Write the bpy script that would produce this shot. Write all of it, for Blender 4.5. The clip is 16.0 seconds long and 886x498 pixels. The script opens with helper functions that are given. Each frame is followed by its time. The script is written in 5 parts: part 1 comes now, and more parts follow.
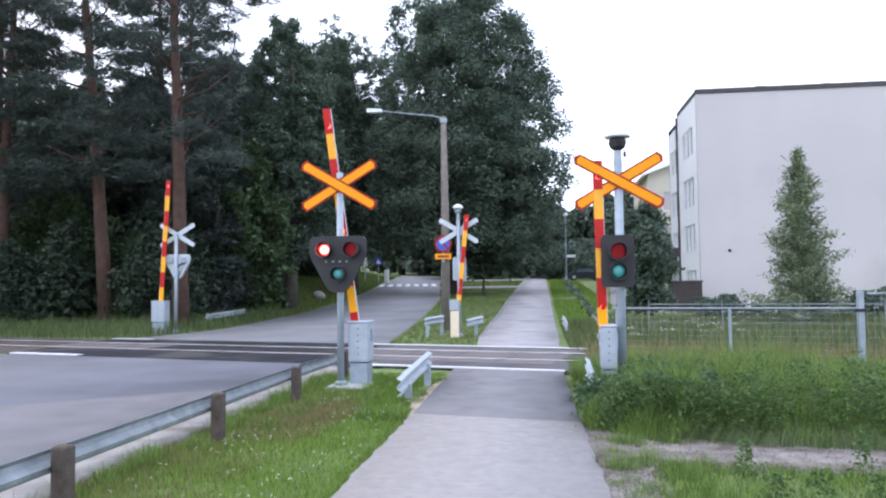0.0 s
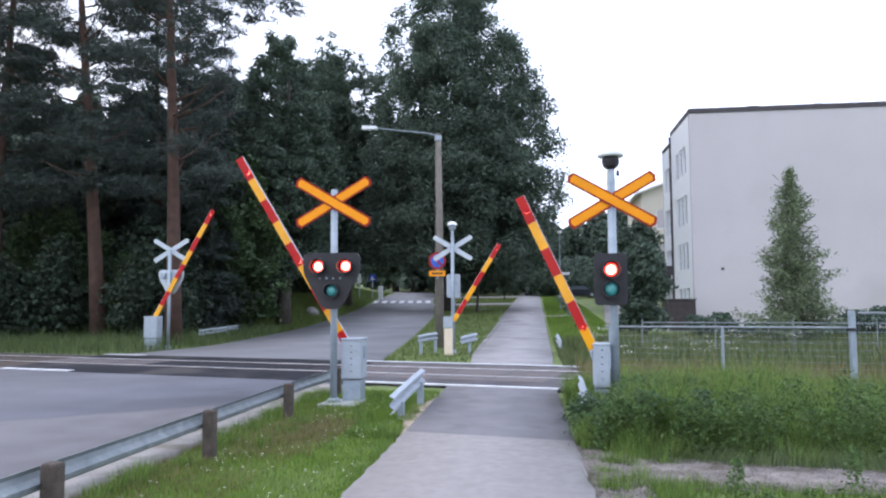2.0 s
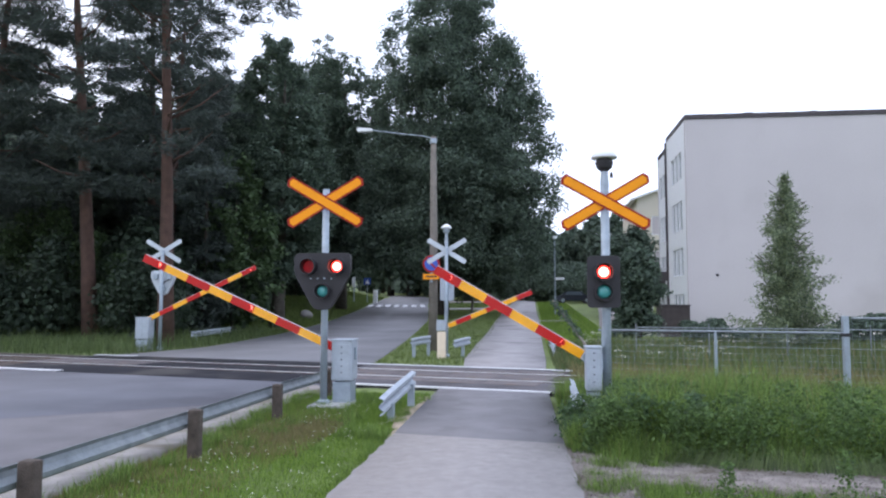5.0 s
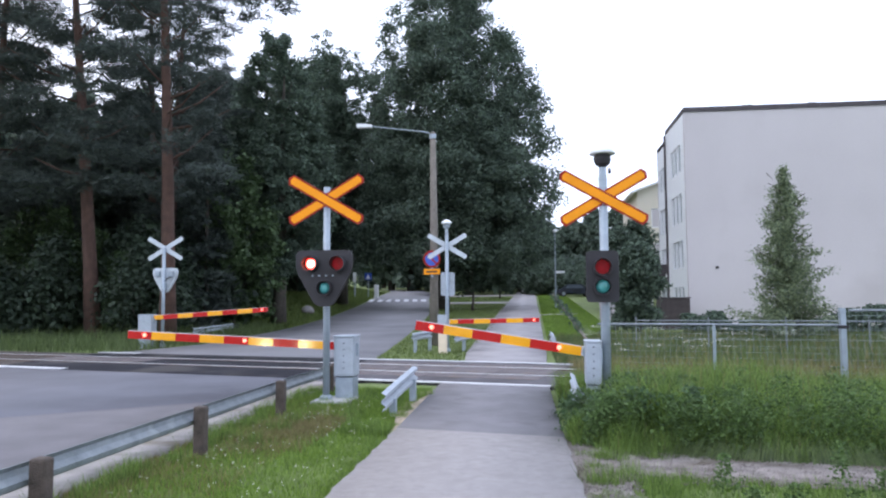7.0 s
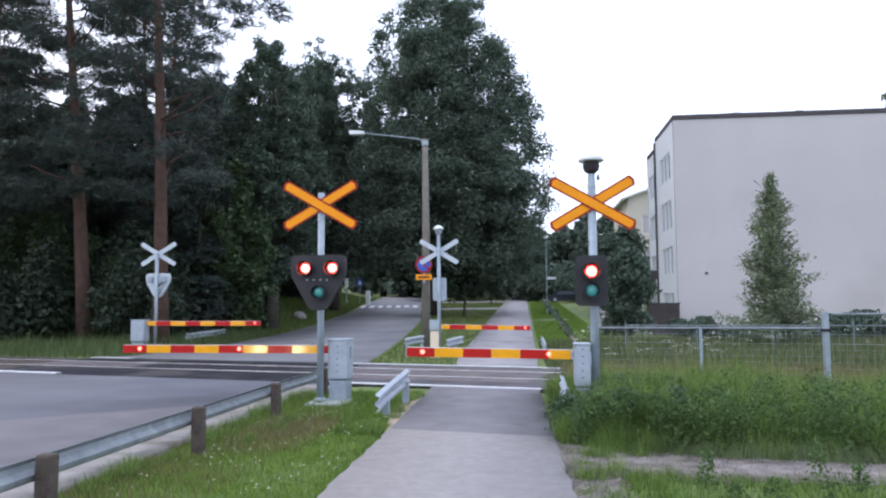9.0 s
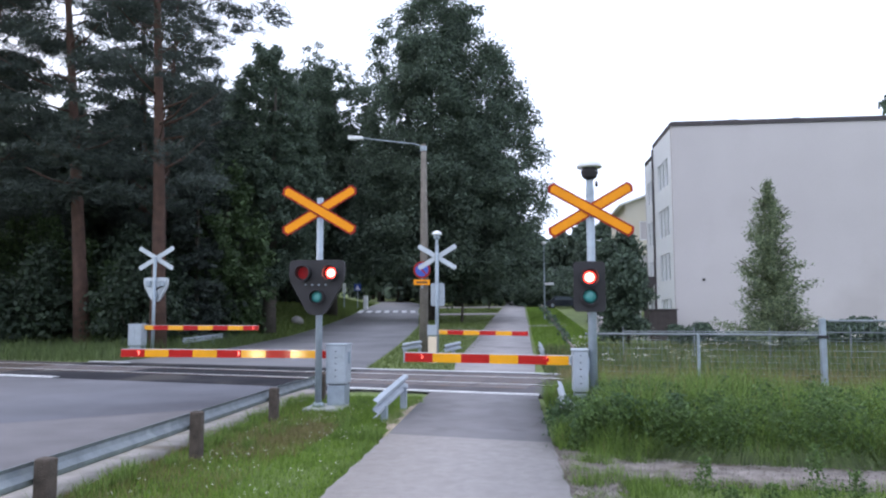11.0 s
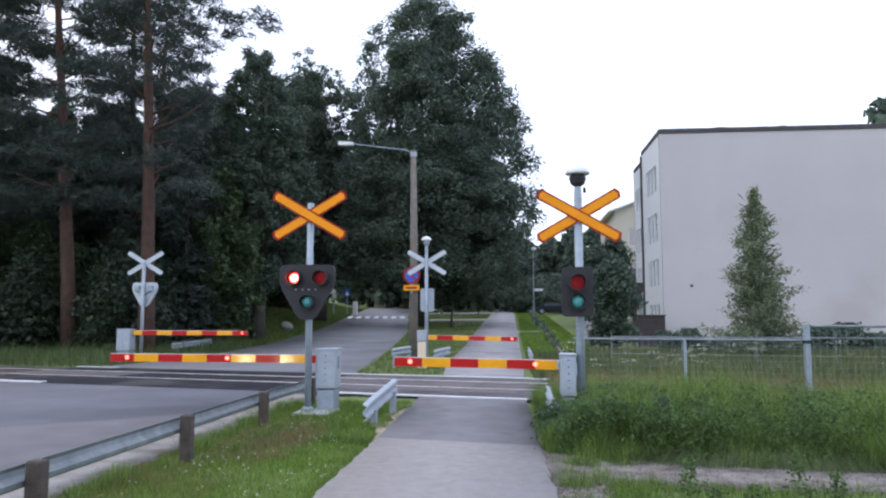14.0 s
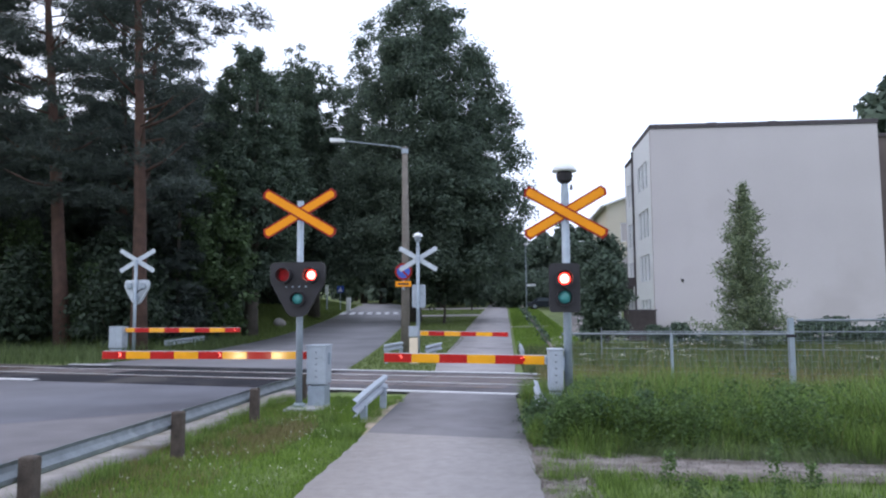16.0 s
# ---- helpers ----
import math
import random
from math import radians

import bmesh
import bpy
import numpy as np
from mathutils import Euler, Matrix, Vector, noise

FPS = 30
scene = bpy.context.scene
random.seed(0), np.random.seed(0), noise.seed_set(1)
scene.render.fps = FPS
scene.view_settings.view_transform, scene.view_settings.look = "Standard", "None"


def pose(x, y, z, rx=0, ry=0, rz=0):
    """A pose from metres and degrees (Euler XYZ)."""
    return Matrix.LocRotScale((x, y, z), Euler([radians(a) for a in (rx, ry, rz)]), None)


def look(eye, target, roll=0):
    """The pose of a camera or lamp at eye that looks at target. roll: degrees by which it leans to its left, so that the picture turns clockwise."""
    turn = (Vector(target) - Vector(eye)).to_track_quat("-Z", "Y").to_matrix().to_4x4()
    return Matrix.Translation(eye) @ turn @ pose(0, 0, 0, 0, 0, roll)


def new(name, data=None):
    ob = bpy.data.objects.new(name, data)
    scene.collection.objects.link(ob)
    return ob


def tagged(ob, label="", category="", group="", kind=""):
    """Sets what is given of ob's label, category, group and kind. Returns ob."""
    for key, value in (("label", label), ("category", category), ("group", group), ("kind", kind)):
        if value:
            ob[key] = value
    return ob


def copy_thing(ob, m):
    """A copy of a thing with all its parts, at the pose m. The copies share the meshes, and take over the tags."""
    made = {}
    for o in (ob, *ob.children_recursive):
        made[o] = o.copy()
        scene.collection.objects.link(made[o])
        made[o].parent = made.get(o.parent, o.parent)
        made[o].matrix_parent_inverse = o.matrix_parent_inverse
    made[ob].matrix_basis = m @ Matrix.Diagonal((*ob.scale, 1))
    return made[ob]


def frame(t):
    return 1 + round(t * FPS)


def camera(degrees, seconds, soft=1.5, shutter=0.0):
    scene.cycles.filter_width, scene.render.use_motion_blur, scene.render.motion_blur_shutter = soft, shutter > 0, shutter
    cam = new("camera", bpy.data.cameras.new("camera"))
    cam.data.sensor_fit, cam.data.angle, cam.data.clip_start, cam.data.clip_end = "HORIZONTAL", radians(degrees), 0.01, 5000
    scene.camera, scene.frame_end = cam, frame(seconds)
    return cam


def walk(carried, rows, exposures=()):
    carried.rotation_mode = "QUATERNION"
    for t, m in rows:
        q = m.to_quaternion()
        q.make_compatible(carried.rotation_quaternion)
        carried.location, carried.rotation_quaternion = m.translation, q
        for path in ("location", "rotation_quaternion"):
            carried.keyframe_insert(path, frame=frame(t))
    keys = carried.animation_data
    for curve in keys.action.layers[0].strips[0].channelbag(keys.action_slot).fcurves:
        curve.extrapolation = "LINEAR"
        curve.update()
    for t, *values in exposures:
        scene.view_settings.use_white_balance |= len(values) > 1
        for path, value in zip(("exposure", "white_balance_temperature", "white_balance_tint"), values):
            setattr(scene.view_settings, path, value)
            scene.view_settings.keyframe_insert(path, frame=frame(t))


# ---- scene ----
cam = camera(62, 16.0, 2.2)
PATH = [
    (0, (0.082, 0.272, 1.605), (-0.185, 2.252, 1.701), -0.7),
    (0.5, (0.083, 0.248, 1.615), (-0.182, 2.228, 1.712), -0.6),
    (1, (0.103, 0.238, 1.628), (-0.16, 2.218, 1.739), -0.5),
    (1.5, (0.089, 0.237, 1.608), (-0.167, 2.217, 1.738), -0.5),
    (2, (0.094, 0.249, 1.614), (-0.157, 2.228, 1.755), -0.4),
    (2.5, (0.143, 0.262, 1.616), (-0.11, 2.241, 1.766), -0.3),
    (3, (0.164, 0.277, 1.605), (-0.084, 2.255, 1.76), -0.1),
    (3.5, (0.177, 0.3, 1.577), (-0.069, 2.278, 1.74), 0.2),
    (4, (0.138, 0.348, 1.553), (-0.098, 2.327, 1.717), 0.4),
    (6.5, (0.144, 0.304, 1.587), (-0.103, 2.284, 1.722), -0.4),
    (7, (0.155, 0.236, 1.589), (-0.086, 2.217, 1.727), -0.4),
    (7.5, (0.155, 0.169, 1.571), (-0.078, 2.151, 1.715), -0.4),
    (8, (0.169, 0.108, 1.566), (-0.058, 2.09, 1.713), -0.4),
    (8.5, (0.168, 0.069, 1.559), (-0.053, 2.051, 1.711), -0.4),
    (9, (0.168, 0.02, 1.549), (-0.05, 2.002, 1.704), -0.4),
    (11.5, (0.157, -0.01, 1.553), (-0.053, 1.971, 1.726), -0.1),
    (12, (0.165, -0.02, 1.555), (-0.045, 1.962, 1.731), -0.0),
    (12.5, (0.17, -0.039, 1.555), (-0.038, 1.942, 1.732), 0.0),
    (13, (0.158, -0.069, 1.547), (-0.04, 1.913, 1.73), 0.0),
    (13.5, (0.168, -0.084, 1.546), (-0.024, 1.898, 1.73), -0.0),
    (14, (0.171, -0.097, 1.533), (-0.013, 1.886, 1.718), -0.1),
    (14.5, (0.194, -0.125, 1.532), (0.014, 1.859, 1.714), -0.2),
    (15, (0.195, -0.146, 1.536), (0.023, 1.838, 1.715), -0.2),
    (15.5, (0.202, -0.169, 1.524), (0.037, 1.817, 1.702), -0.3),
    (16, (0.258, -0.215, 1.543), (0.091, 1.771, 1.716), -0.4),
]
EXPOSURES = [(0, 0.74), (1.5, 0.58), (3.0, 0.34), (4, 0.25), (6.5, 0.48), (9, 0.36), (11.5, 0.32), (12.5, 0.27), (16, 0.18)]
walk(cam, [(t, look(eye, target, roll)) for t, eye, target, roll in PATH], EXPOSURES)


# ---- world, light ----
def build_world():
    w = bpy.data.worlds.new("overcast_evening")
    scene.world = w
    w.use_nodes = True
    nt = w.node_tree
    nt.nodes.clear()
    out = nt.nodes.new("ShaderNodeOutputWorld")
    bg = nt.nodes.new("ShaderNodeBackground")
    sky = nt.nodes.new("ShaderNodeTexSky")
    sky.sky_type, sky.sun_disc = "NISHITA", False
    sky.sun_elevation, sky.sun_rotation = radians(14), radians(300)
    sky.air_density, sky.dust_density = 1.0, 4.0
    scale = nt.nodes.new("ShaderNodeMix")
    scale.data_type = "RGBA"
    scale.inputs[0].default_value = 0.86
    nt.links.new(sky.outputs[0], scale.inputs[6])
    scale.inputs[7].default_value = (8.3, 9.2, 11.7, 1)
    nt.links.new(scale.outputs[2], bg.inputs[0])
    bg.inputs[1].default_value = 0.15
    nt.links.new(bg.outputs[0], out.inputs[0])
    sun = bpy.data.lights.new("sun", "SUN")
    sun.energy, sun.angle, sun.color = 0.5, radians(25), (1.0, 0.95, 0.9)
    ob = new("sun", sun)
    ob.matrix_world = look((0, 0, 50), (26, 15, 20))


build_world()


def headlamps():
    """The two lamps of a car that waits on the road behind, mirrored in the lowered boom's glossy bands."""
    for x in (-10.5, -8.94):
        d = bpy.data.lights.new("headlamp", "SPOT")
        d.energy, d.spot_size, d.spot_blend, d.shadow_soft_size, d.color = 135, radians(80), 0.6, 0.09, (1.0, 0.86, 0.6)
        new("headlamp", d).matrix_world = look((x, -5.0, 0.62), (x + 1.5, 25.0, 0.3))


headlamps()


# ---- materials ----
MATS = {}


def mat(name, base, rough=0.7, metal=0.0, var=0.25, scale=6.0, fine=60.0, bump=0.15, spots=None, island=False, coat=0.0, obj_random=0.0, trans=0.0, spec=0.5):
    """A material with two scales of colour change and fine relief; spots: a second colour in patches."""
    if name in MATS:
        return MATS[name]
    m = bpy.data.materials.new(name)
    m.use_nodes = True
    nt = m.node_tree
    b = nt.nodes["Principled BSDF"]
    b.inputs["Roughness"].default_value, b.inputs["Metallic"].default_value = rough, metal
    b.inputs["Coat Weight"].default_value = coat
    b.inputs["Specular IOR Level"].default_value = spec
    geo = nt.nodes.new("ShaderNodeTexCoord")
    n1, n2 = nt.nodes.new("ShaderNodeTexNoise"), nt.nodes.new("ShaderNodeTexNoise")
    n1.inputs["Scale"].default_value, n2.inputs["Scale"].default_value = scale, fine
    n1.inputs["Detail"].default_value = 6.0
    n2.inputs["Detail"].default_value = 4.0
    for n in (n1, n2):
        nt.links.new(geo.outputs["Object"], n.inputs["Vector"])
    add = nt.nodes.new("ShaderNodeMath")
    add.operation = "MULTIPLY_ADD"
    nt.links.new(n2.outputs[0], add.inputs[0])
    add.inputs[1].default_value = 0.5
    nt.links.new(n1.outputs[0], add.inputs[2])
    src = add.outputs[0]
    if island or obj_random:
        g = nt.nodes.new("ShaderNodeNewGeometry") if island else nt.nodes.new("ShaderNodeObjectInfo")
        a2 = nt.nodes.new("ShaderNodeMath")
        a2.operation = "MULTIPLY_ADD"
        nt.links.new(g.outputs["Random Per Island" if island else "Random"], a2.inputs[0])
        a2.inputs[1].default_value = 0.5 if island else obj_random
        nt.links.new(src, a2.inputs[2])
        src = a2.outputs[0]
    ramp = nt.nodes.new("ShaderNodeValToRGB")
    lo, hi = (0.45, 1.05) if not island else (0.45, 1.3)
    ramp.color_ramp.elements[0].position, ramp.color_ramp.elements[1].position = lo, min(hi, 1.0)
    ramp.color_ramp.elements[0].color = (*[c * (1 - var) for c in base], 1)
    ramp.color_ramp.elements[1].color = (*[min(c * (1 + var), 0.95) for c in base], 1)
    nt.links.new(src, ramp.inputs[0])
    col = ramp.outputs[0]
    if spots:
        n3 = nt.nodes.new("ShaderNodeTexNoise")
        n3.inputs["Scale"].default_value, n3.inputs["Detail"].default_value = spots[1], 5.0
        nt.links.new(geo.outputs["Object"], n3.inputs["Vector"])
        r3 = nt.nodes.new("ShaderNodeValToRGB")
        r3.color_ramp.elements[0].position, r3.color_ramp.elements[1].position = spots[2], spots[2] + 0.14
        nt.links.new(n3.outputs[0], r3.inputs[0])
        mix = nt.nodes.new("ShaderNodeMix")
        mix.data_type = "RGBA"
        nt.links.new(r3.outputs[0], mix.inputs[0])
        nt.links.new(col, mix.inputs[6])
        mix.inputs[7].default_value = (*spots[0], 1)
        col = mix.outputs[2]
    nt.links.new(col, b.inputs["Base Color"])
    if trans:
        b.inputs["Transmission Weight"].default_value = trans
    if bump:
        bp = nt.nodes.new("ShaderNodeBump")
        bp.inputs["Strength"].default_value, bp.inputs["Distance"].default_value = bump, 0.02
        nt.links.new(n2.outputs[0], bp.inputs["Height"])
        nt.links.new(bp.outputs[0], b.inputs["Normal"])
    MATS[name] = m
    return m


def leafmat(name, base, var=0.45, rough=0.55, thin=0.35):
    """Foliage: a colour for each leaf, partly lit through."""
    if name in MATS:
        return MATS[name]
    m = bpy.data.materials.new(name)
    m.use_nodes = True
    nt = m.node_tree
    b = nt.nodes["Principled BSDF"]
    b.inputs["Roughness"].default_value = rough
    b.inputs["Specular IOR Level"].default_value = 0.25
    g = nt.nodes.new("ShaderNodeNewGeometry")
    ramp = nt.nodes.new("ShaderNodeValToRGB")
    ramp.color_ramp.elements[0].color = (*[c * (1 - var) for c in base], 1)
    ramp.color_ramp.elements[1].color = (base[0] * (1 + var * 1.3), base[1] * (1 + var), base[2] * (1 + var * 0.6), 1)
    nt.links.new(g.outputs["Random Per Island"], ramp.inputs[0])
    nt.links.new(ramp.outputs[0], b.inputs["Base Color"])
    tr = nt.nodes.new("ShaderNodeBsdfTranslucent")
    nt.links.new(ramp.outputs[0], tr.inputs[0])
    mx = nt.nodes.new("ShaderNodeMixShader")
    mx.inputs[0].default_value = thin
    nt.links.new(b.outputs[0], mx.inputs[1])
    nt.links.new(tr.outputs[0], mx.inputs[2])
    nt.links.new(mx.outputs[0], nt.nodes["Material Output"].inputs[0])
    MATS[name] = m
    return m


def glow(name, colour, strength):
    m = bpy.data.materials.new(name)
    m.use_nodes = True
    b = m.node_tree.nodes["Principled BSDF"]
    b.inputs["Base Color"].default_value = (*colour, 1)
    b.inputs["Emission Color"].default_value = (*colour, 1)
    b.inputs["Emission Strength"].default_value = strength
    return m


ASPHALT = mat("road_asphalt", (0.15, 0.15, 0.17), 0.88, spec=0.3, var=0.22, scale=0.5, fine=120, bump=0.3, spots=((0.12, 0.118, 0.134), 0.3, 0.52))
# Paler than ASPHALT: the far road's grazing sky sheen is in the colour.
ASPHALT_FAR = mat("sky_paled_far_asphalt", (0.215, 0.208, 0.22), 0.88, var=0.2, scale=0.4, fine=100, bump=0.3, spots=((0.175, 0.17, 0.182), 0.25, 0.52))
CROSSING_GREY = mat("grey_crossing_asphalt", (0.125, 0.118, 0.128), 0.9, spec=0.2, var=0.25, scale=1.2, fine=120, bump=0.3, spots=((0.095, 0.088, 0.092), 0.8, 0.52))
ASPHALT_PALE = mat("pale_asphalt", (0.315, 0.292, 0.288), 0.9, spec=0.35, var=0.14, scale=9.0, fine=110, bump=0.6, spots=((0.285, 0.264, 0.258), 4.5, 0.54))
ASPHALT_OLD = mat("old_pinkish_asphalt", (0.215, 0.2, 0.206), 0.9, spec=0.25, var=0.15, scale=1.2, fine=100, bump=0.4, spots=((0.19, 0.178, 0.184), 0.5, 0.53))
ASPHALT_DARK = mat("dark_asphalt", (0.032, 0.032, 0.038), 0.9, spec=0.15, var=0.25, scale=0.8, fine=150, bump=0.25, spots=((0.075, 0.07, 0.07), 0.5, 0.5))
SAND = mat("sandy_soil", (0.36, 0.29, 0.22), 0.95, var=0.3, scale=4, fine=70, bump=0.6, spots=((0.26, 0.22, 0.16), 2.2, 0.55))
PATH_MIDDLE = mat("path_asphalt_middle", (0.208, 0.2, 0.212), 0.92, spec=0.2, var=0.14, scale=1.6, fine=110, bump=0.4, spots=((0.182, 0.174, 0.184), 2.5, 0.54))
PATH_FAR = mat("path_asphalt", (0.315, 0.296, 0.304), 0.88, var=0.2, scale=1.2, fine=120, bump=0.25, spots=((0.21, 0.2, 0.21), 0.5, 0.55))
PANEL = mat("rubber_panel", (0.105, 0.09, 0.092), 0.8, var=0.3, scale=3, fine=90, bump=0.3, obj_random=0.35, spots=((0.15, 0.11, 0.09), 1.5, 0.55))
WHITE_LINE = mat("white_marking", (0.62, 0.62, 0.64), 0.7, var=0.2, scale=2.5, fine=40, spots=((0.35, 0.34, 0.34), 5, 0.66))
GRASS_SOIL = mat("grass_soil", (0.125, 0.165, 0.05), 0.95, var=0.45, scale=0.8, fine=25, bump=0.5, spots=((0.11, 0.10, 0.045), 0.5, 0.6))
GRAVEL = mat("gravel", (0.23, 0.2, 0.185), 0.95, var=0.5, scale=5, fine=60, bump=1.0, spots=((0.12, 0.1, 0.075), 1.6, 0.52))
VERGE = mat("gritty_verge", (0.27, 0.252, 0.24), 0.95, spec=0.2, var=0.3, scale=3, fine=80, bump=0.6, spots=((0.18, 0.16, 0.13), 2.0, 0.52))
BALLAST = mat("ballast", (0.085, 0.07, 0.062), 0.95, var=0.5, scale=9, fine=35, bump=1.0)
RAIL_TOP = mat("worn_rail_steel", (0.72, 0.72, 0.74), 0.3, 0.9, var=0.15, scale=4)
RUST = mat("rusty_rail", (0.12, 0.065, 0.04), 0.85, 0.2, var=0.3, scale=8)
GALV = mat("galvanised_steel", (0.31, 0.36, 0.41), 0.5, 0.3, var=0.16, scale=7, fine=40, bump=0.05, spots=((0.28, 0.3, 0.32), 5, 0.6))
GALV_OLD = mat("dull_weathered_zinc", (0.2, 0.225, 0.245), 0.55, 0.3, var=0.25, scale=5, fine=40, bump=0.05, spots=((0.3, 0.33, 0.35), 3, 0.56))
GALV_PALE = mat("pale_galvanised_cabinet", (0.36, 0.40, 0.45), 0.55, 0.1, var=0.12, scale=5, fine=30, bump=0.05, spots=((0.29, 0.32, 0.35), 4, 0.6))
CONCRETE = mat("cast_concrete", (0.4, 0.4, 0.4), 0.9, var=0.2, scale=6, fine=70, bump=0.4, spots=((0.28, 0.27, 0.25), 4, 0.6))
WOOD_POST = mat("weathered_timber", (0.075, 0.058, 0.048), 0.9, var=0.4, scale=12, fine=60, bump=0.6)
POLE_WOOD = mat("grey_timber_pole", (0.17, 0.15, 0.13), 0.9, var=0.3, scale=4, fine=50, bump=0.4)
SIGN_YELLOW = mat("orange_yellow_reflective", (0.84, 0.30, 0.008), 0.45, var=0.07, scale=5, fine=40, bump=0.02, spec=0.2)
SIGN_RED = mat("sign_red", (0.3, 0.02, 0.012), 0.45, var=0.1, scale=5, bump=0.02, spec=0.2)
BOOM_RED = mat("boom_red", (0.43, 0.02, 0.018), 0.1, var=0.12, scale=5, bump=0.004, spec=0.15)
BOOM_YELLOW = mat("boom_yellow", (0.8, 0.36, 0.012), 0.1, var=0.1, scale=5, bump=0.004, spec=0.4)
BOOM_EDGE = mat("boom_grey_edge", (0.55, 0.56, 0.58), 0.5, 0.2, var=0.1)
SIGN_BACK = mat("sign_back_grey", (0.48, 0.52, 0.56), 0.5, 0.3, var=0.12, scale=4, bump=0.03)
BLACK = mat("black_head", (0.02, 0.018, 0.022), 0.6, var=0.3, scale=5, bump=0.05)
SIGN_BLUE = mat("sign_blue", (0.03, 0.08, 0.4), 0.45, var=0.1)
WHITE_PAINT = mat("white_paint", (0.75, 0.76, 0.78), 0.5, var=0.06)
# Headlamps' warm glow on one far pedestal, put into its base colour.
HEADLAMP_GLOW_CREAM = mat("headlamp_glow_cream", (0.72, 0.6, 0.46), 0.5, var=0.08, scale=6)
GLOW_RED = glow("lit_red_lens", (1.0, 0.035, 0.025), 3.2)
GLOW_BOOM = glow("lit_boom_lamp", (1.0, 0.17, 0.12), 3.6)
GLOW_CORE = glow("lit_lamp_core", (1.0, 0.27, 0.22), 5.0)
# Shutter face; the unlit lamp's red afterglow is put into its colour.
DIM_RED = mat("afterglow_red_shutter", (0.38, 0.007, 0.012), 0.35, var=0.35, scale=14, spec=0.15)
GREEN_GLASS = mat("unlit_green_glass", (0.06, 0.3, 0.29), 0.25, var=0.25, scale=14, coat=0.3)
PLASTER = mat("pale_plaster", (0.50, 0.465, 0.475), 0.92, var=0.07, scale=0.25, fine=14, bump=0.15, spots=((0.45, 0.415, 0.42), 0.18, 0.56))
PLASTER_WARM = mat("cream_plaster", (0.62, 0.57, 0.47), 0.92, var=0.06, scale=0.3, fine=14)
DARK_TRIM = mat("dark_roof_edge", (0.06, 0.05, 0.055), 0.7, var=0.2, scale=2)
GLASS = mat("window_glass", (0.09, 0.11, 0.14), 0.2, var=0.4, scale=0.4, spec=0.25, bump=0)
BARK_PINE = mat("pine_bark", (0.074, 0.041, 0.031), 0.95, var=0.4, scale=3, fine=18, bump=0.9)
BARK = mat("grey_bark", (0.07, 0.06, 0.05), 0.95, var=0.4, scale=3, fine=18, bump=0.9)
LEAF = leafmat("dark_leaves", (0.08, 0.122, 0.096))
# Darker copy of LEAF; the wood edge's deep shade is in the colour.
LEAF_DARK = leafmat("shade_darkened_leaves", (0.036, 0.058, 0.042))
# Paler, bluer leaf copy: distance haze put into the colour.
LEAF_HAZED = leafmat("hazed_tree_leaves", (0.095, 0.14, 0.115), thin=0.42)
SAPLING = leafmat("sapling_leaves", (0.055, 0.095, 0.044))
LEAF_LIGHT = leafmat("light_leaves", (0.17, 0.225, 0.145))
NEEDLE = leafmat("pine_needles", (0.052, 0.072, 0.07), thin=0.3)
BLADE = leafmat("grass_blades", (0.15, 0.25, 0.048), var=0.45)
BLADE_TALL = leafmat("tall_grass_blades", (0.135, 0.225, 0.06), var=0.55)
BLADE_DULL = leafmat("dull_grass_blades", (0.115, 0.165, 0.052), var=0.45)
BLADE_DRY = leafmat("dry_grass_blades", (0.19, 0.175, 0.085), var=0.4)
NETTLE = leafmat("nettle_leaves", (0.06, 0.115, 0.055), var=0.45)
WEED = leafmat("weed_leaves", (0.085, 0.15, 0.055), var=0.5)
MEADOW = leafmat("meadow_blades", (0.095, 0.14, 0.06), var=0.5)
PETAL = leafmat("white_petals", (0.7, 0.7, 0.62), var=0.15)


# ---- mesh helpers ----
def bm_box(bm, x0, x1, y0, y1, z0, z1, bevel=0.0):
    """A box, with rounded edges where bevel is given."""
    r = bmesh.ops.create_cube(bm, size=1.0)
    vs = r["verts"]
    for v in vs:
        v.co = Vector(((x0 + x1) / 2 + v.co.x * (x1 - x0), (y0 + y1) / 2 + v.co.y * (y1 - y0), (z0 + z1) / 2 + v.co.z * (z1 - z0)))
    if bevel:
        es = list({e for v in vs for e in v.link_edges})
        bmesh.ops.bevel(bm, geom=es, offset=bevel, segments=2, affect="EDGES", profile=0.5)
    return bm


def bm_tube(bm, pts, radii, sides=10, caps=True):
    """A tapered tube through points."""
    rings = []
    for i, p in enumerate(pts):
        a = Vector(pts[max(i - 1, 0)])
        b = Vector(pts[min(i + 1, len(pts) - 1)])
        d = (b - a).normalized()
        u = d.orthogonal().normalized() if abs(d.z) < 0.9 else Vector((1, 0, 0))
        u = (u - d * u.dot(d)).normalized()
        v = d.cross(u)
        rings.append([bm.verts.new(Vector(p) + float(radii[i]) * (math.cos(k * math.tau / sides) * u + math.sin(k * math.tau / sides) * v)) for k in range(sides)])
    for r0, r1 in zip(rings, rings[1:]):
        for k in range(sides):
            bm.faces.new((r0[k], r0[(k + 1) % sides], r1[(k + 1) % sides], r1[k]))
    if caps:
        bm.faces.new(list(reversed(rings[0])))
        bm.faces.new(rings[-1])
    return bm


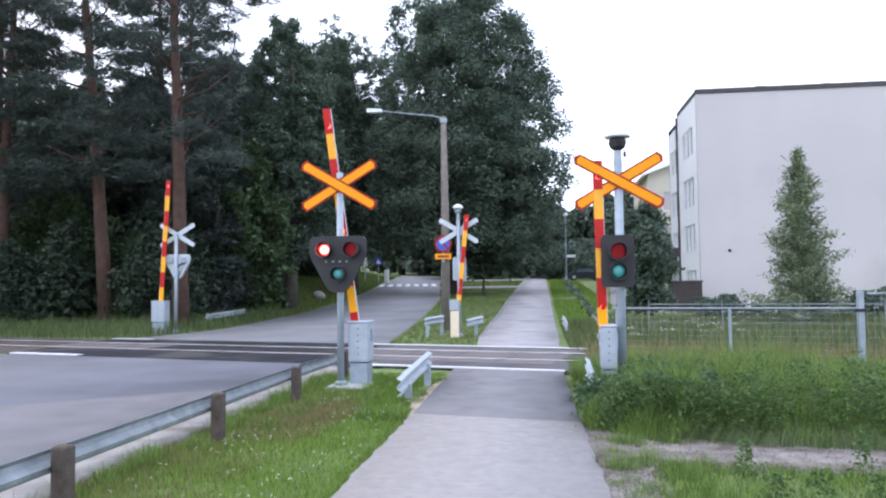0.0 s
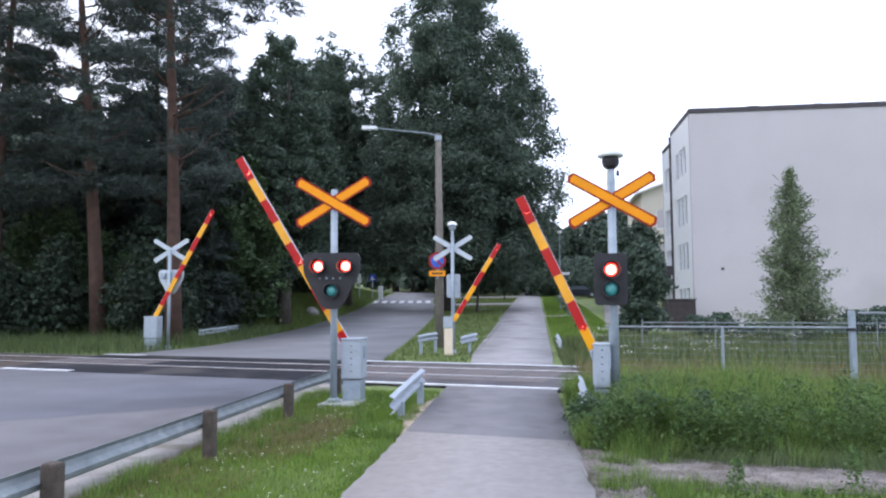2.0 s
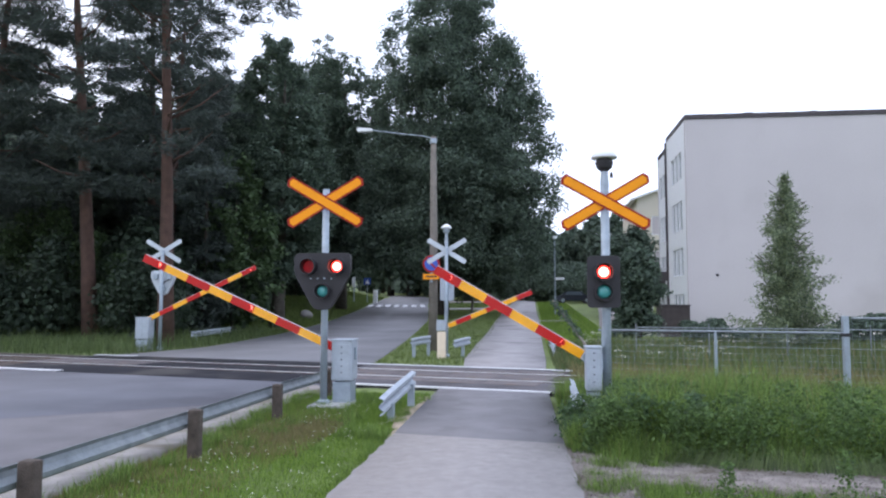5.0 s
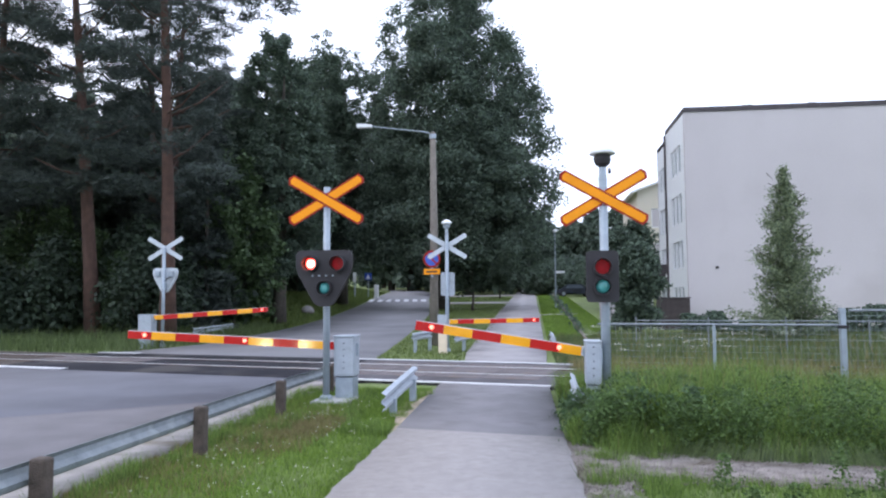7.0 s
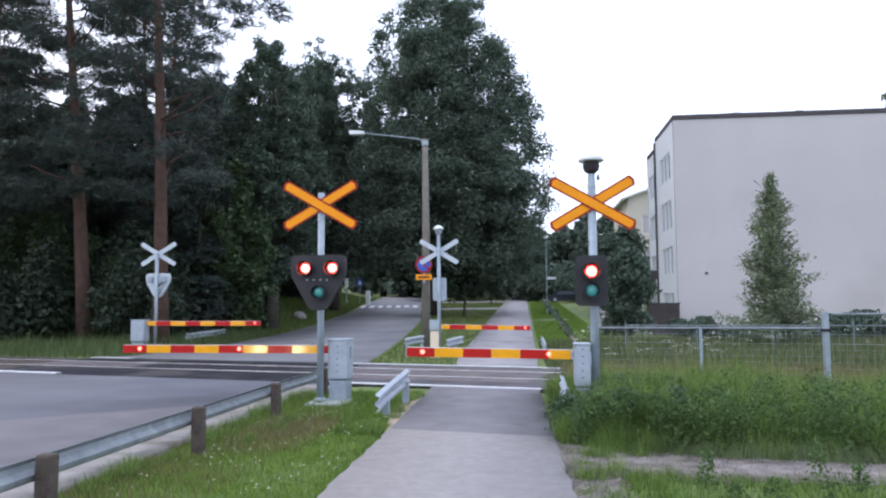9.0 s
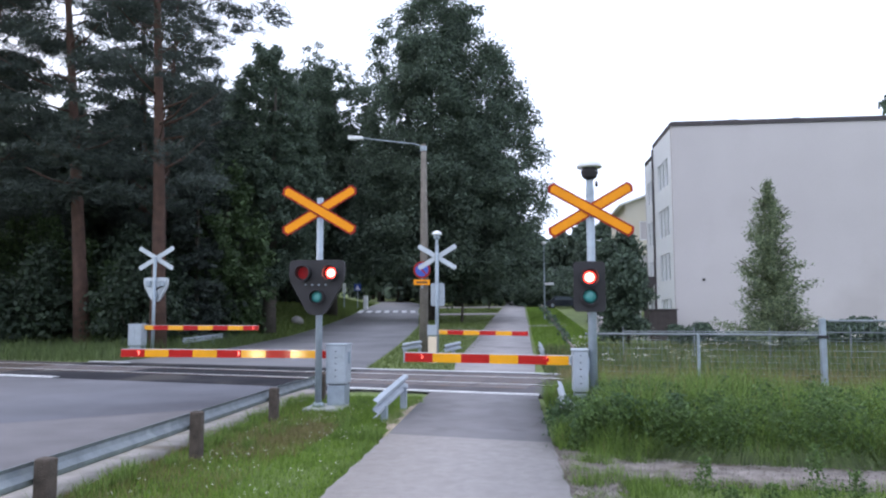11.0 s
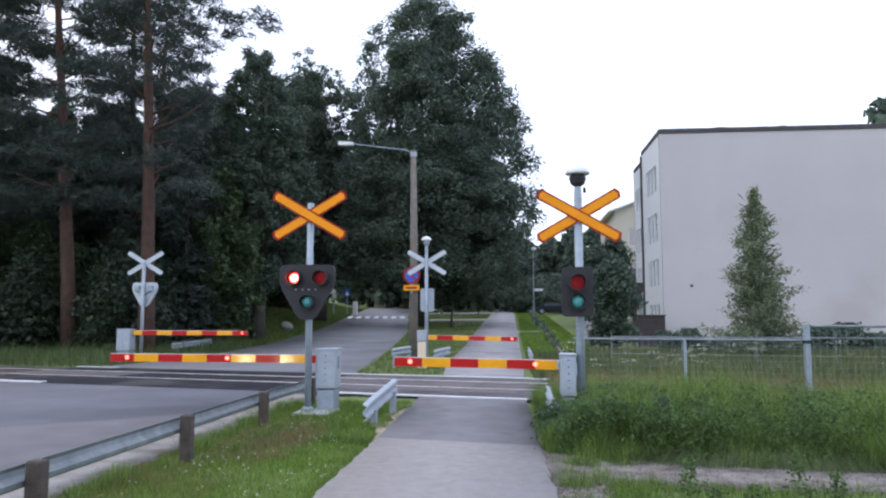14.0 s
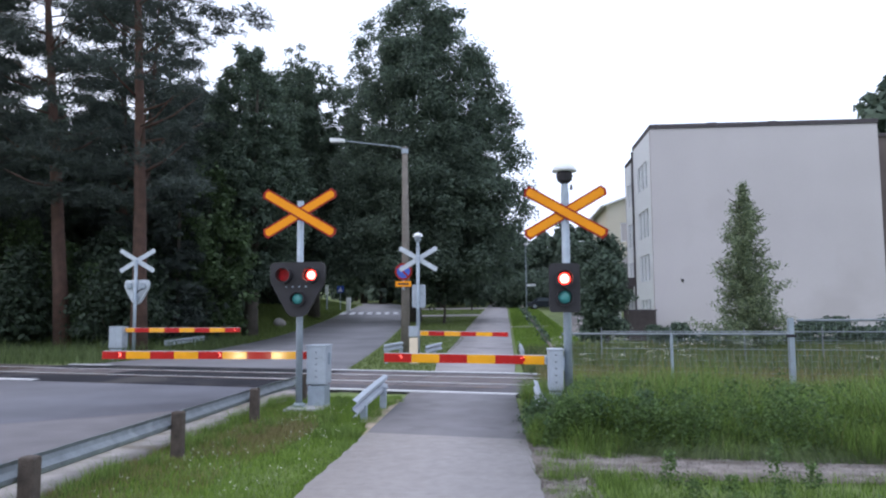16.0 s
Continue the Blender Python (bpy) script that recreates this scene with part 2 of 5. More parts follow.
def bm_lathe(bm, profile, cx, cy, cz, sides=16):
    """A turned form round the z axis, from (radius, height) pairs."""
    rings = [[bm.verts.new((cx + r * math.cos(k * math.tau / sides), cy + r * math.sin(k * math.tau / sides), cz + h)) for k in range(sides)] for r, h in profile]
    for r0, r1 in zip(rings, rings[1:]):
        for k in range(sides):
            bm.faces.new((r0[k], r0[(k + 1) % sides], r1[(k + 1) % sides], r1[k]))
    bm.faces.new(list(reversed(rings[0])))
    bm.faces.new(rings[-1])
    return bm


def bm_plate(bm, outline, y0, y1):
    """An outline in x and z, thick from y0 to y1."""
    f = [bm.verts.new((x, y0, z)) for x, z in outline]
    b = [bm.verts.new((x, y1, z)) for x, z in outline]
    n = len(outline)
    bm.faces.new(f)
    bm.faces.new(list(reversed(b)))
    for k in range(n):
        bm.faces.new((f[(k + 1) % n], f[k], b[k], b[(k + 1) % n]))
    return bm


def mesh_of(name, bm, material, smooth=False):
    bmesh.ops.recalc_face_normals(bm, faces=bm.faces)
    me = bpy.data.meshes.new(name)
    bm.to_mesh(me)
    bm.free()
    me.materials.append(material)
    if smooth:
        me.polygons.foreach_set("use_smooth", [True] * len(me.polygons))
    return me


def part(name, bm, material, parent, label="", smooth=False):
    ob = new(name, mesh_of(name, bm, material, smooth))
    ob.parent = parent
    return tagged(ob, label) if label else ob


def thing(name, m, label, category, group=""):
    ob = new(name)
    ob.matrix_world = m
    return tagged(ob, label, category, group)


def raw_mesh(name, verts, faces, material):
    """A mesh from arrays of equal faces."""
    me = bpy.data.meshes.new(name)
    k = faces.shape[1]
    me.vertices.add(len(verts))
    me.vertices.foreach_set("co", verts.astype(np.float32).ravel())
    me.loops.add(faces.size)
    me.loops.foreach_set("vertex_index", faces.astype(np.int32).ravel())
    me.polygons.add(len(faces))
    me.polygons.foreach_set("loop_start", np.arange(0, faces.size, k, dtype=np.int32))
    me.update(calc_edges=True)
    me.materials.append(material)
    return me


def leaf_quads(rng, centres, size, up=0.0, long=1.0, wide=0.5):
    """A pointed four-cornered leaf at each centre, turned at random; up: how far it lies flat."""
    n = len(centres)
    a = rng.normal(size=(n, 3))
    a[:, 2] *= 1 - up
    a /= np.linalg.norm(a, axis=1)[:, None]
    b = np.cross(a, rng.normal(size=(n, 3)))
    b /= np.linalg.norm(b, axis=1)[:, None] + 1e-9
    s = (size * rng.uniform(0.6, 1.4, n))[:, None]
    v = np.stack([centres - a * s * long, centres + b * s * wide, centres + a * s * long, centres - b * s * wide], 1).reshape(-1, 3)
    return v, np.arange(4 * n).reshape(n, 4)


def box(x0, x1, y0, y1, z0, z1, bevel=0.0):
    return bm_box(bmesh.new(), x0, x1, y0, y1, z0, z1, bevel)


# ---- ground ----
ROAD_LEFT = [(-12.5, 24.0), (-12.1, 27), (-12.4, 32), (-12.8, 40), (-13.6, 50), (-15.8, 68), (-18.3, 84), (-23.5, 123), (-40, 150)]
ROAD_RIGHT = [(-4.4, 22), (-5.2, 30), (-6.3, 42), (-7.1, 51.5), (-10.1, 73), (-11.3, 81), (-15, 110), (-20, 128), (-36, 142)]


def edge_at(line, y):
    return np.interp(y, [p[1] for p in line], [p[0] for p in line])


def gz(y, x=None):
    """The height of the land: level round the track, rising beyond; a bank lies left of the far road."""
    y = np.asarray(y, float)
    s = np.maximum(y - 25.0, 0.0)
    z = np.where(s < 20, 0.0009 * s * s, 0.36 + 0.036 * (s - 20))
    if x is not None:
        a = np.clip((edge_at(ROAD_LEFT, y) - x - 0.3) / 7.0, 0, 1)
        b = np.clip((y - 34) / 16, 0, 1)
        z = z + 1.1 * a * a * (3 - 2 * a) * b * b * (3 - 2 * b)
    return z


def build_ground():
    xs = np.unique(np.r_[np.arange(-16, 14, 0.5), np.arange(-60, 60, 3.0), np.arange(-600, 601, 40.0)])
    ys = np.unique(np.r_[np.arange(-4, 32, 0.5), np.arange(-30, 190, 3.0), np.arange(-600, 900, 40.0)])
    gx, gy = np.meshgrid(xs, ys)
    rng = np.random.default_rng(3)
    z = gz(gy, gx) - 0.05 + rng.normal(0, 0.008, gx.shape)
    v = np.stack([gx.ravel(), gy.ravel(), z.ravel()], 1)
    n, k = len(xs), len(ys)
    i = (np.arange(k - 1)[:, None] * n + np.arange(n - 1)[None]).ravel()
    f = np.stack([i, i + 1, i + n + 1, i + n], 1)
    tagged(new("ground", raw_mesh("ground", v, f, GRASS_SOIL)), "grassy earth along the track and road", "ground", kind="structure")


def strip(name, lefts, rights, material, lift, label, category, steps=40, jitter=0.0):
    """A paved strip between two lines of (x, y), laid on the land with a small thickness."""
    L, Rr = np.array(lefts, float), np.array(rights, float)
    s = np.linspace(0, 1, steps)
    def along(p):
        t = np.r_[0, np.cumsum(np.hypot(*np.diff(p, axis=0).T))]
        return np.stack([np.interp(s * t[-1], t, p[:, 0]), np.interp(s * t[-1], t, p[:, 1])], 1)
    a, b = along(L), along(Rr)
    if jitter:
        rng = np.random.default_rng(len(name))
        a[:, 0] += rng.normal(0, jitter, steps)
        b[:, 0] += rng.normal(0, jitter, steps)
    top = np.concatenate([np.c_[a, gz(a[:, 1]) + lift], np.c_[b, gz(b[:, 1]) + lift]])
    bot = top - (0, 0, 0.12 + lift)
    v = np.concatenate([top, bot])
    n = steps
    f = []
    for i in range(n - 1):
        f.append((i, n + i, n + i + 1, i + 1))
        f.append((i, i + 1, 2 * n + i + 1, 2 * n + i))
        f.append((n + i + 1, n + i, 3 * n + i, 3 * n + i + 1))
    ob = new(name, raw_mesh(name, v, np.array(f), material))
    return tagged(ob, label, category, kind="structure")


# the track runs skew to the path
SKEW = -0.252
NEAR_LINE, FAR_LINE, MID = 13.92, 18.75, 16.42


def line_y(c, x):
    return c + SKEW * x


def build_paving():
    strip("road_approach", [(-13.2, -12), (-13.2, line_y(NEAR_LINE, -13.2))], [(-3.85, -12), (-3.85, line_y(NEAR_LINE, -3.85))], ASPHALT, 0.0, "worn grey asphalt road before the track", "road")
    strip("road_patch", [(-13.0, -12), (-13.0, 5.3)], [(-4.0, -12), (-4.0, 12.2)], ASPHALT_OLD, 0.006, "paler old asphalt surface of the road", "road", 60)
    strip("road_beyond", [(-13.3, line_y(FAR_LINE, -13.3)), *ROAD_LEFT], [(-4.1, line_y(FAR_LINE, -4.1)), *ROAD_RIGHT], ASPHALT_FAR, 0.0, "grey asphalt road bending away past the track", "road", 80)
    strip("path_near", [(-1.5, -6), (-1.53, 5.9), (-1.55, 9.35)], [(0.57, -6), (0.55, 6.2), (0.49, 8.9)], ASPHALT_PALE, 0.016, "pale worn asphalt footpath before the track", "path", 90, 0.012)
    strip("path_middle", [(-1.55, 9.33), (-1.6, 12.7), (-1.62, line_y(NEAR_LINE, -1.62))], [(0.49, 8.88), (0.43, 12.8), (0.42, line_y(NEAR_LINE, 0.42))], PATH_MIDDLE, 0.013, "grey asphalt footpath up to the track", "path", 30)
    strip("path_beyond", [(-1.6, line_y(FAR_LINE, -1.6)), (-1.86, 22.2), (-2.1, 30), (-2.32, 49), (-2.36, 61), (-2.25, 72), (-2.2, 90), (-2.2, 120), (-2.4, 150)], [(0.45, line_y(FAR_LINE, 0.45)), (0.52, 22.2), (0.54, 32), (0.56, 52), (0.48, 66), (0.48, 90), (-0.15, 112), (-0.2, 150)], PATH_FAR, 0.006, "long grey asphalt footpath past the track", "path", 80)
    strip("gravel_track", [(0.35, 9.0), (1.0, 8.4), (2.2, 7.95), (3.8, 7.7), (9, 8.0)], [(0.35, 7.4), (1.0, 7.3), (2.2, 7.1), (3.8, 6.95), (9, 7.1)], GRAVEL, -0.006, "trodden gravel track beside the footpath", "track", 40, 0.0)
    strip("path_edge", [(0.3, -6), (0.3, 3), (0.3, 7.5)], [(0.8, -6), (0.85, 3), (1.0, 7.5)], GRAVEL, -0.01, "bare gravelly edge of the footpath", "verge", 40, 0.02)
    strip("sandy_edge", [(-1.57, 9.2), (-1.7, 10.2), (-1.86, 11.4), (-1.8, 13.2)], [(-1.45, 9.2), (-1.45, 10.2), (-1.5, 11.4), (-1.5, 13.2)], SAND, -0.008, "sandy worn edge of the footpath", "verge", 50, 0.03)
    strip("verge_gravel", [(-4.3, -8), (-4.35, 13.0), (-4.3, 14.6)], [(-3.78, -8), (-3.8, 12.0), (-3.45, 14.2)], VERGE, 0.012, "pale gritty edge under the crash barrier", "verge", 60, 0.03)
    strip("cross_path", [(-9.8, 68.6), (-2.1, 70.6)], [(-9.8, 71.8), (-2.1, 73.4)], ASPHALT_PALE, 0.012, "pale crossing path over the lawn", "path", 10)
    strip("cross_path_far", [(-12.5, 89.5), (-2.1, 92)], [(-12.5, 93.5), (-2.1, 96)], ASPHALT_PALE, 0.012, "pale crossing path over the far lawn", "path", 10)
    strip("lawn_path", [(0.5, 50.2), (3.2, 51)], [(0.5, 51.1), (3.2, 52)], ASPHALT_PALE, 0.012, "narrow pale path to the yard", "path", 6)
    strip("yard_path", [(3.7, 41), (5.2, 58), (7.0, 80)], [(5.4, 41), (6.6, 52), (9.6, 80)], ASPHALT_PALE, 0.014, "pale yard lane beside the building", "path", 16)
    # crosswalk
    cw = thing("crosswalk", pose(-14.0, 77.5, float(gz(77.5)) + 0.03, 2.2, 0, 9), "white zebra crossing on the far road", "crosswalk")
    cw["kind"] = "structure"
    for i in range(7):
        part("stripe", box(-3.15 + i * 0.92, -2.65 + i * 0.92, -2.6, 2.6, -0.01, 0.012), WHITE_LINE, cw)


def build_track():
    ang = math.degrees(math.atan(SKEW))
    bed = strip("ballast_bed", [(-120, line_y(MID + 2.1, -120)), (-13.2, line_y(MID + 2.1, -13.2))], [(-120, line_y(MID - 2.1, -120)), (-13.2, line_y(MID - 2.1, -13.2))], BALLAST, 0.005, "dark stone ballast under the track", "ballast", 60)
    strip("ballast_bed_east", [(0.6, line_y(MID + 2.1, 0.6)), (90, line_y(MID + 2.1, 90))], [(0.6, line_y(MID - 2.1, 0.6)), (90, line_y(MID - 2.1, 90))], BALLAST, 0.005, "dark stone ballast under the track", "ballast", 60)
    strip("crossing_surface", [(-13.3, line_y(FAR_LINE, -13.3)), (0.6, line_y(FAR_LINE, 0.6))], [(-13.3, line_y(NEAR_LINE, -13.3)), (0.6, line_y(NEAR_LINE, 0.6))], ASPHALT_DARK, 0.018, "dark asphalt over the level crossing", "road")
    strip("crossing_surface_path", [(-4.2, line_y(FAR_LINE, -4.2)), (0.6, line_y(FAR_LINE, 0.6))], [(-4.2, line_y(NEAR_LINE, -4.2)), (0.6, line_y(NEAR_LINE, 0.6))], CROSSING_GREY, 0.022, "grey asphalt over the footpath's crossing", "path")
    # rails
    m = pose(-5, line_y(MID, -5), 0, 0, 0, ang)
    for s in (-1, 1):
        r = thing("rail", m, "steel rail with a shiny worn head", "rail", "rails of the track")
        bm = bm_plate(bmesh.new(), [(s * 0.762 - 0.07, -0.1), (s * 0.762 + 0.07, -0.1), (s * 0.762 + 0.03, -0.05), (s * 0.762 + 0.035, 0.03), (s * 0.762 - 0.035, 0.03), (s * 0.762 - 0.03, -0.05)], -110, 110)
        bmesh.ops.rotate(bm, verts=bm.verts, cent=(0, 0, 0), matrix=Matrix.Rotation(radians(90), 3, "Z"))
        part("web", bm, RUST, r)
        part("rail_head", box(-110, 110, s * 0.762 - 0.034, s * 0.762 + 0.034, 0.03, 0.042, 0.004), RAIL_TOP, r, "shiny worn rail head")
    # sleepers beyond the road
    sl = None
    for i in range(60):
        x = -14.0 - i * 0.6
        mm = pose(x, line_y(MID, x), -0.03, 0, 0, ang)
        if sl is None:
            sl = thing("sleeper", mm, "dark weathered sleeper in the ballast", "sleeper", "sleepers of the track")
            part("body", box(-0.12, 0.12, -1.3, 1.3, -0.1, 0.05, 0.02), WOOD_POST, sl)
        else:
            copy_thing(sl, mm)
    # panels between and beside the rails, on the path's part
    field = thing("crossing_panels", pose(0, 0, 0), "brown-grey rubber panels laid between the rails", "crossing")
    field["kind"] = "structure"
    pan_in = mesh_of("panel", box(-0.58, 0.58, -0.66, 0.66, -0.05, 0.034, 0.012), PANEL)
    pan_out = mesh_of("panel", box(-0.58, 0.58, -0.33, 0.33, -0.05, 0.034, 0.012), PANEL)
    for i in range(12):
        x = 0.0 - i * 1.18
        for off, me in ((0.0, pan_in), (1.17, pan_out), (-1.17, pan_out)):
            if -10.6 < x < -4.0 or (off and x < -4):
                continue
            p = new("panel", me)
            p.parent = field
            xx = x - off * math.sin(radians(ang))
            p.matrix_basis = pose(xx, line_y(MID, x) + off * math.cos(radians(ang)), 0.0, 0, 0, ang)
    # white lines along both edges
    def line(c, xa, xb, w):
        o = thing("white_line", pose((xa + xb) / 2, line_y(c, (xa + xb) / 2), 0.0, 0, 0, ang), "worn white line painted along the crossing", "marking", "lines of the crossing")
        o["kind"] = "structure"
        ln = abs(xb - xa) / math.cos(radians(ang)) / 2
        part("paint", box(-ln, ln, -w / 2, w / 2, 0.006, 0.03), WHITE_LINE, o)
    line(NEAR_LINE + 0.05, -3.5, 0.45, 0.14)
    line(NEAR_LINE + 0.1, -13.2, -11.0, 0.2)
    line(FAR_LINE - 0.05, -4.9, 1.2, 0.2)
    line(FAR_LINE + 0.0, -13.4, -11.9, 0.2)


build_ground()
build_paving()
build_track()


# ---- signals and barriers ----
BLINK, FIRST_RIGHT = 0.8695, 2.03 - 3 * 0.8695


def crossbuck(parent, z, half_w, half_h, aw, back, y=-0.07):
    """The two crossed boards; the far ones show their grey backs."""
    L = math.hypot(half_w, half_h)
    a = math.atan2(half_h, half_w)
    for s in (1, -1):
        def arm(len_, wid, y0, y1):
            t = wid * 0.45
            bm = bm_plate(bmesh.new(), [(-len_, 0), (-len_ + t, -wid), (len_ - t, -wid), (len_, 0), (len_ - t, wid), (-len_ + t, wid)], y0, y1)
            bmesh.ops.rotate(bm, verts=bm.verts, cent=(0, 0, 0), matrix=Matrix.Rotation(-s * a, 3, "Y"))
            bmesh.ops.translate(bm, verts=bm.verts, vec=(0, 0, z))
            return bm
        yy = y + 0.012 * s
        b = part("crossbuck_arm", arm(L, aw / 2, yy, yy + 0.01), SIGN_BACK if back else SIGN_RED, parent, "grey back of a crossbuck board" if back else "orange-yellow crossbuck board edged in red")
        if not back:
            part("reflective_face", arm(L - 0.04, aw / 2 - 0.026, yy - 0.004, yy - 0.001), SIGN_YELLOW, b)


def lamp_unit(head, x, y, z, r, kind, depth=0.15):
    """A round lamp set back in a short black hood; a red one has a bright lamp and, hinged at its top, an added shutter
    that blinks it and stands in for the unlit lens. Returns the shutter.
    """
    n = 24
    bm = bmesh.new()
    ring = [(r + 0.034, 0.0), (r + 0.034, -depth), (r + 0.018, -depth), (r + 0.018, 0.0)]
    rows = [[bm.verts.new((x + q * math.cos(k * math.tau / n), y + d, z + q * math.sin(k * math.tau / n))) for k in range(n)] for q, d in ring]
    for r0, r1 in zip(rows, rows[1:]):
        for k in range(n):
            bm.faces.new((r0[k], r0[(k + 1) % n], r1[(k + 1) % n], r1[k]))
    part("lamp_hood", bm, BLACK, head)
    circle = [(x + r * math.cos(k * math.tau / n), z + r * math.sin(k * math.tau / n)) for k in range(n)]
    if kind == "green":
        dome = bmesh.new()
        rims = [[dome.verts.new((x + q * r * math.cos(k * math.tau / n), y - d, z + q * r * math.sin(k * math.tau / n))) for k in range(n)] for q, d in ((1, 0.004), (0.97, 0.018), (0.7, 0.036), (0.35, 0.046))]
        for r0, r1 in zip(rims, rims[1:]):
            for k in range(n):
                dome.faces.new((r0[k], r0[(k + 1) % n], r1[(k + 1) % n], r1[k]))
        dome.faces.new(rims[-1])
        part("green_lens", dome, GREEN_GLASS, head, "unlit green signal lens", True)
        return None
    inner = [(x + (a - x) * 0.9, z + (b - z) * 0.9) for a, b in circle]
    part("red_lamp", bm_plate(bmesh.new(), inner, y - 0.012, y - 0.004), GLOW_RED, head, "lit red signal lamp")
    part("lamp_core", bm_plate(bmesh.new(), [(x + (a - x) * 0.72, z + (b - z) * 0.72) for a, b in circle], y - 0.017, y - 0.012), GLOW_CORE, head, "bright core of the lit lamp")
    sh = part("shutter", bm_plate(bmesh.new(), [((a - x), (b - z) - r) for a, b in circle], -0.001, 0.001), DIM_RED, head, "added dark red flap that blinks the lamp")
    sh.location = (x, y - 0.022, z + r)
    return sh


def rounded(points, r, n=5):
    """Corners of an outline rounded."""
    out = []
    k = len(points)
    for i in range(k):
        p, a, b = Vector(points[i]), Vector(points[i - 1]), Vector(points[(i + 1) % k])
        u, v = (a - p).normalized(), (b - p).normalized()
        q0, q1 = p + u * r, p + v * r
        for j in range(n + 1):
            t = j / n
            w = (1 - t) ** 2 * q0 + 2 * t * (1 - t) * p + t * t * q1
            out.append((w.x, w.y))
    return out


def bell(parent, z, s=1.0, lit=False):
    part("bell_neck", bm_tube(bmesh.new(), [(0, 0, z - 0.12), (0, 0, z + 0.1 * s)], [0.06 * s, 0.045 * s]), GALV, parent)
    part("bell", bm_lathe(bmesh.new(), [(0.04 * s, 0.08 * s), (0.1 * s, 0.13 * s), (0.12 * s, 0.2 * s), (0.1 * s, 0.26 * s)], 0, 0, z, 18), BLACK if not lit else GALV, parent, "dark warning bell")
    part("bell_cap", bm_lathe(bmesh.new(), [(0.17 * s, 0.26 * s), (0.178 * s, 0.275 * s), (0.15 * s, 0.33 * s), (0.09 * s, 0.38 * s), (0.03 * s, 0.4 * s)], 0, 0, z, 18), WHITE_PAINT, parent, "pale domed bell cap", True)


def post_of(parent, top, r=0.055):
    part("post", bm_tube(bmesh.new(), [(0, 0, -0.1), (0, 0, top)], [r, r], 14), GALV, parent, "galvanised steel post", True)
    for z in (0.05,):
        part("base_flange", bm_lathe(bmesh.new(), [(r + 0.05, -0.05), (r + 0.05, 0.02), (r + 0.015, 0.05)], 0, 0, z, 14), GALV, parent)


SHUTTERS = []   # (object, lit in the first or second half of each beat)
BOOMS = []      # (object, height, heading, angles)
BOOM_SHUTTERS = []


def signal_three():
    s = thing("crossing_signal", pose(-3.13, 11.76, 0), "railway crossing signal with three lamps and an orange crossbuck", "railway signal", "near signals")
    post_of(s, 3.42)
    part("footing", box(-0.17, 0.44, -0.33, 0.42, -0.15, 0.04, 0.02), CONCRETE, s, "concrete footing in the grass")
    crossbuck(s, 3.21, 0.61, 0.36, 0.175, False)
    tri = rounded([(-0.46, 2.39), (-0.46, 2.07), (-0.14, 1.5), (0.13, 1.5), (0.45, 2.07), (0.45, 2.39)], 0.1)
    head = part("signal_head", bm_plate(bmesh.new(), tri, -0.16, -0.07), BLACK, s, "black rounded triangular signal head")
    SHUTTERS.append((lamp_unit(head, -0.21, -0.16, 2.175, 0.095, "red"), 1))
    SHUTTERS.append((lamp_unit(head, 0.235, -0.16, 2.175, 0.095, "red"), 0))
    lamp_unit(head, 0.01, -0.16, 1.79, 0.09, "green", 0.1)
    for i in range(4):
        part("bolt", box(-0.2 + i * 0.11, -0.17 + i * 0.11, -0.168, -0.158, 1.975, 2.0, 0.004), GALV, head)
    for z in (2.25, 1.6):
        part("bracket", box(-0.09, 0.09, -0.08, 0.07, z - 0.03, z + 0.03, 0.008), GALV, s)
    return s


def signal_two():
    s = thing("crossing_signal", pose(1.19, 11.14, 0), "railway crossing signal with two lamps, a bell and an orange crossbuck", "railway signal", "near signals")
    post_of(s, 3.32, 0.062)
    crossbuck(s, 3.06, 0.62, 0.36, 0.17, False)
    head = part("signal_head", bm_plate(bmesh.new(), rounded([(-0.275, 2.28), (-0.275, 1.54), (0.185, 1.54), (0.185, 2.28)], 0.07), -0.16, -0.07), BLACK, s, "black rounded oblong signal head")
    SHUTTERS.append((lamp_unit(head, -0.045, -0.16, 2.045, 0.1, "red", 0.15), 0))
    lamp_unit(head, -0.045, -0.16, 1.765, 0.097, "green", 0.09)
    for z in (2.15, 1.65):
        part("bracket", box(-0.09, 0.09, -0.08, 0.07, z - 0.03, z + 0.03, 0.008), GALV, s)
    bell(s, 3.42, 1.08)
    part("bell_striker", bm_tube(bmesh.new(), [(0.1, 0, 3.5), (0.1, 0, 3.42)], [0.016, 0.025]), BLACK, s)
    return s


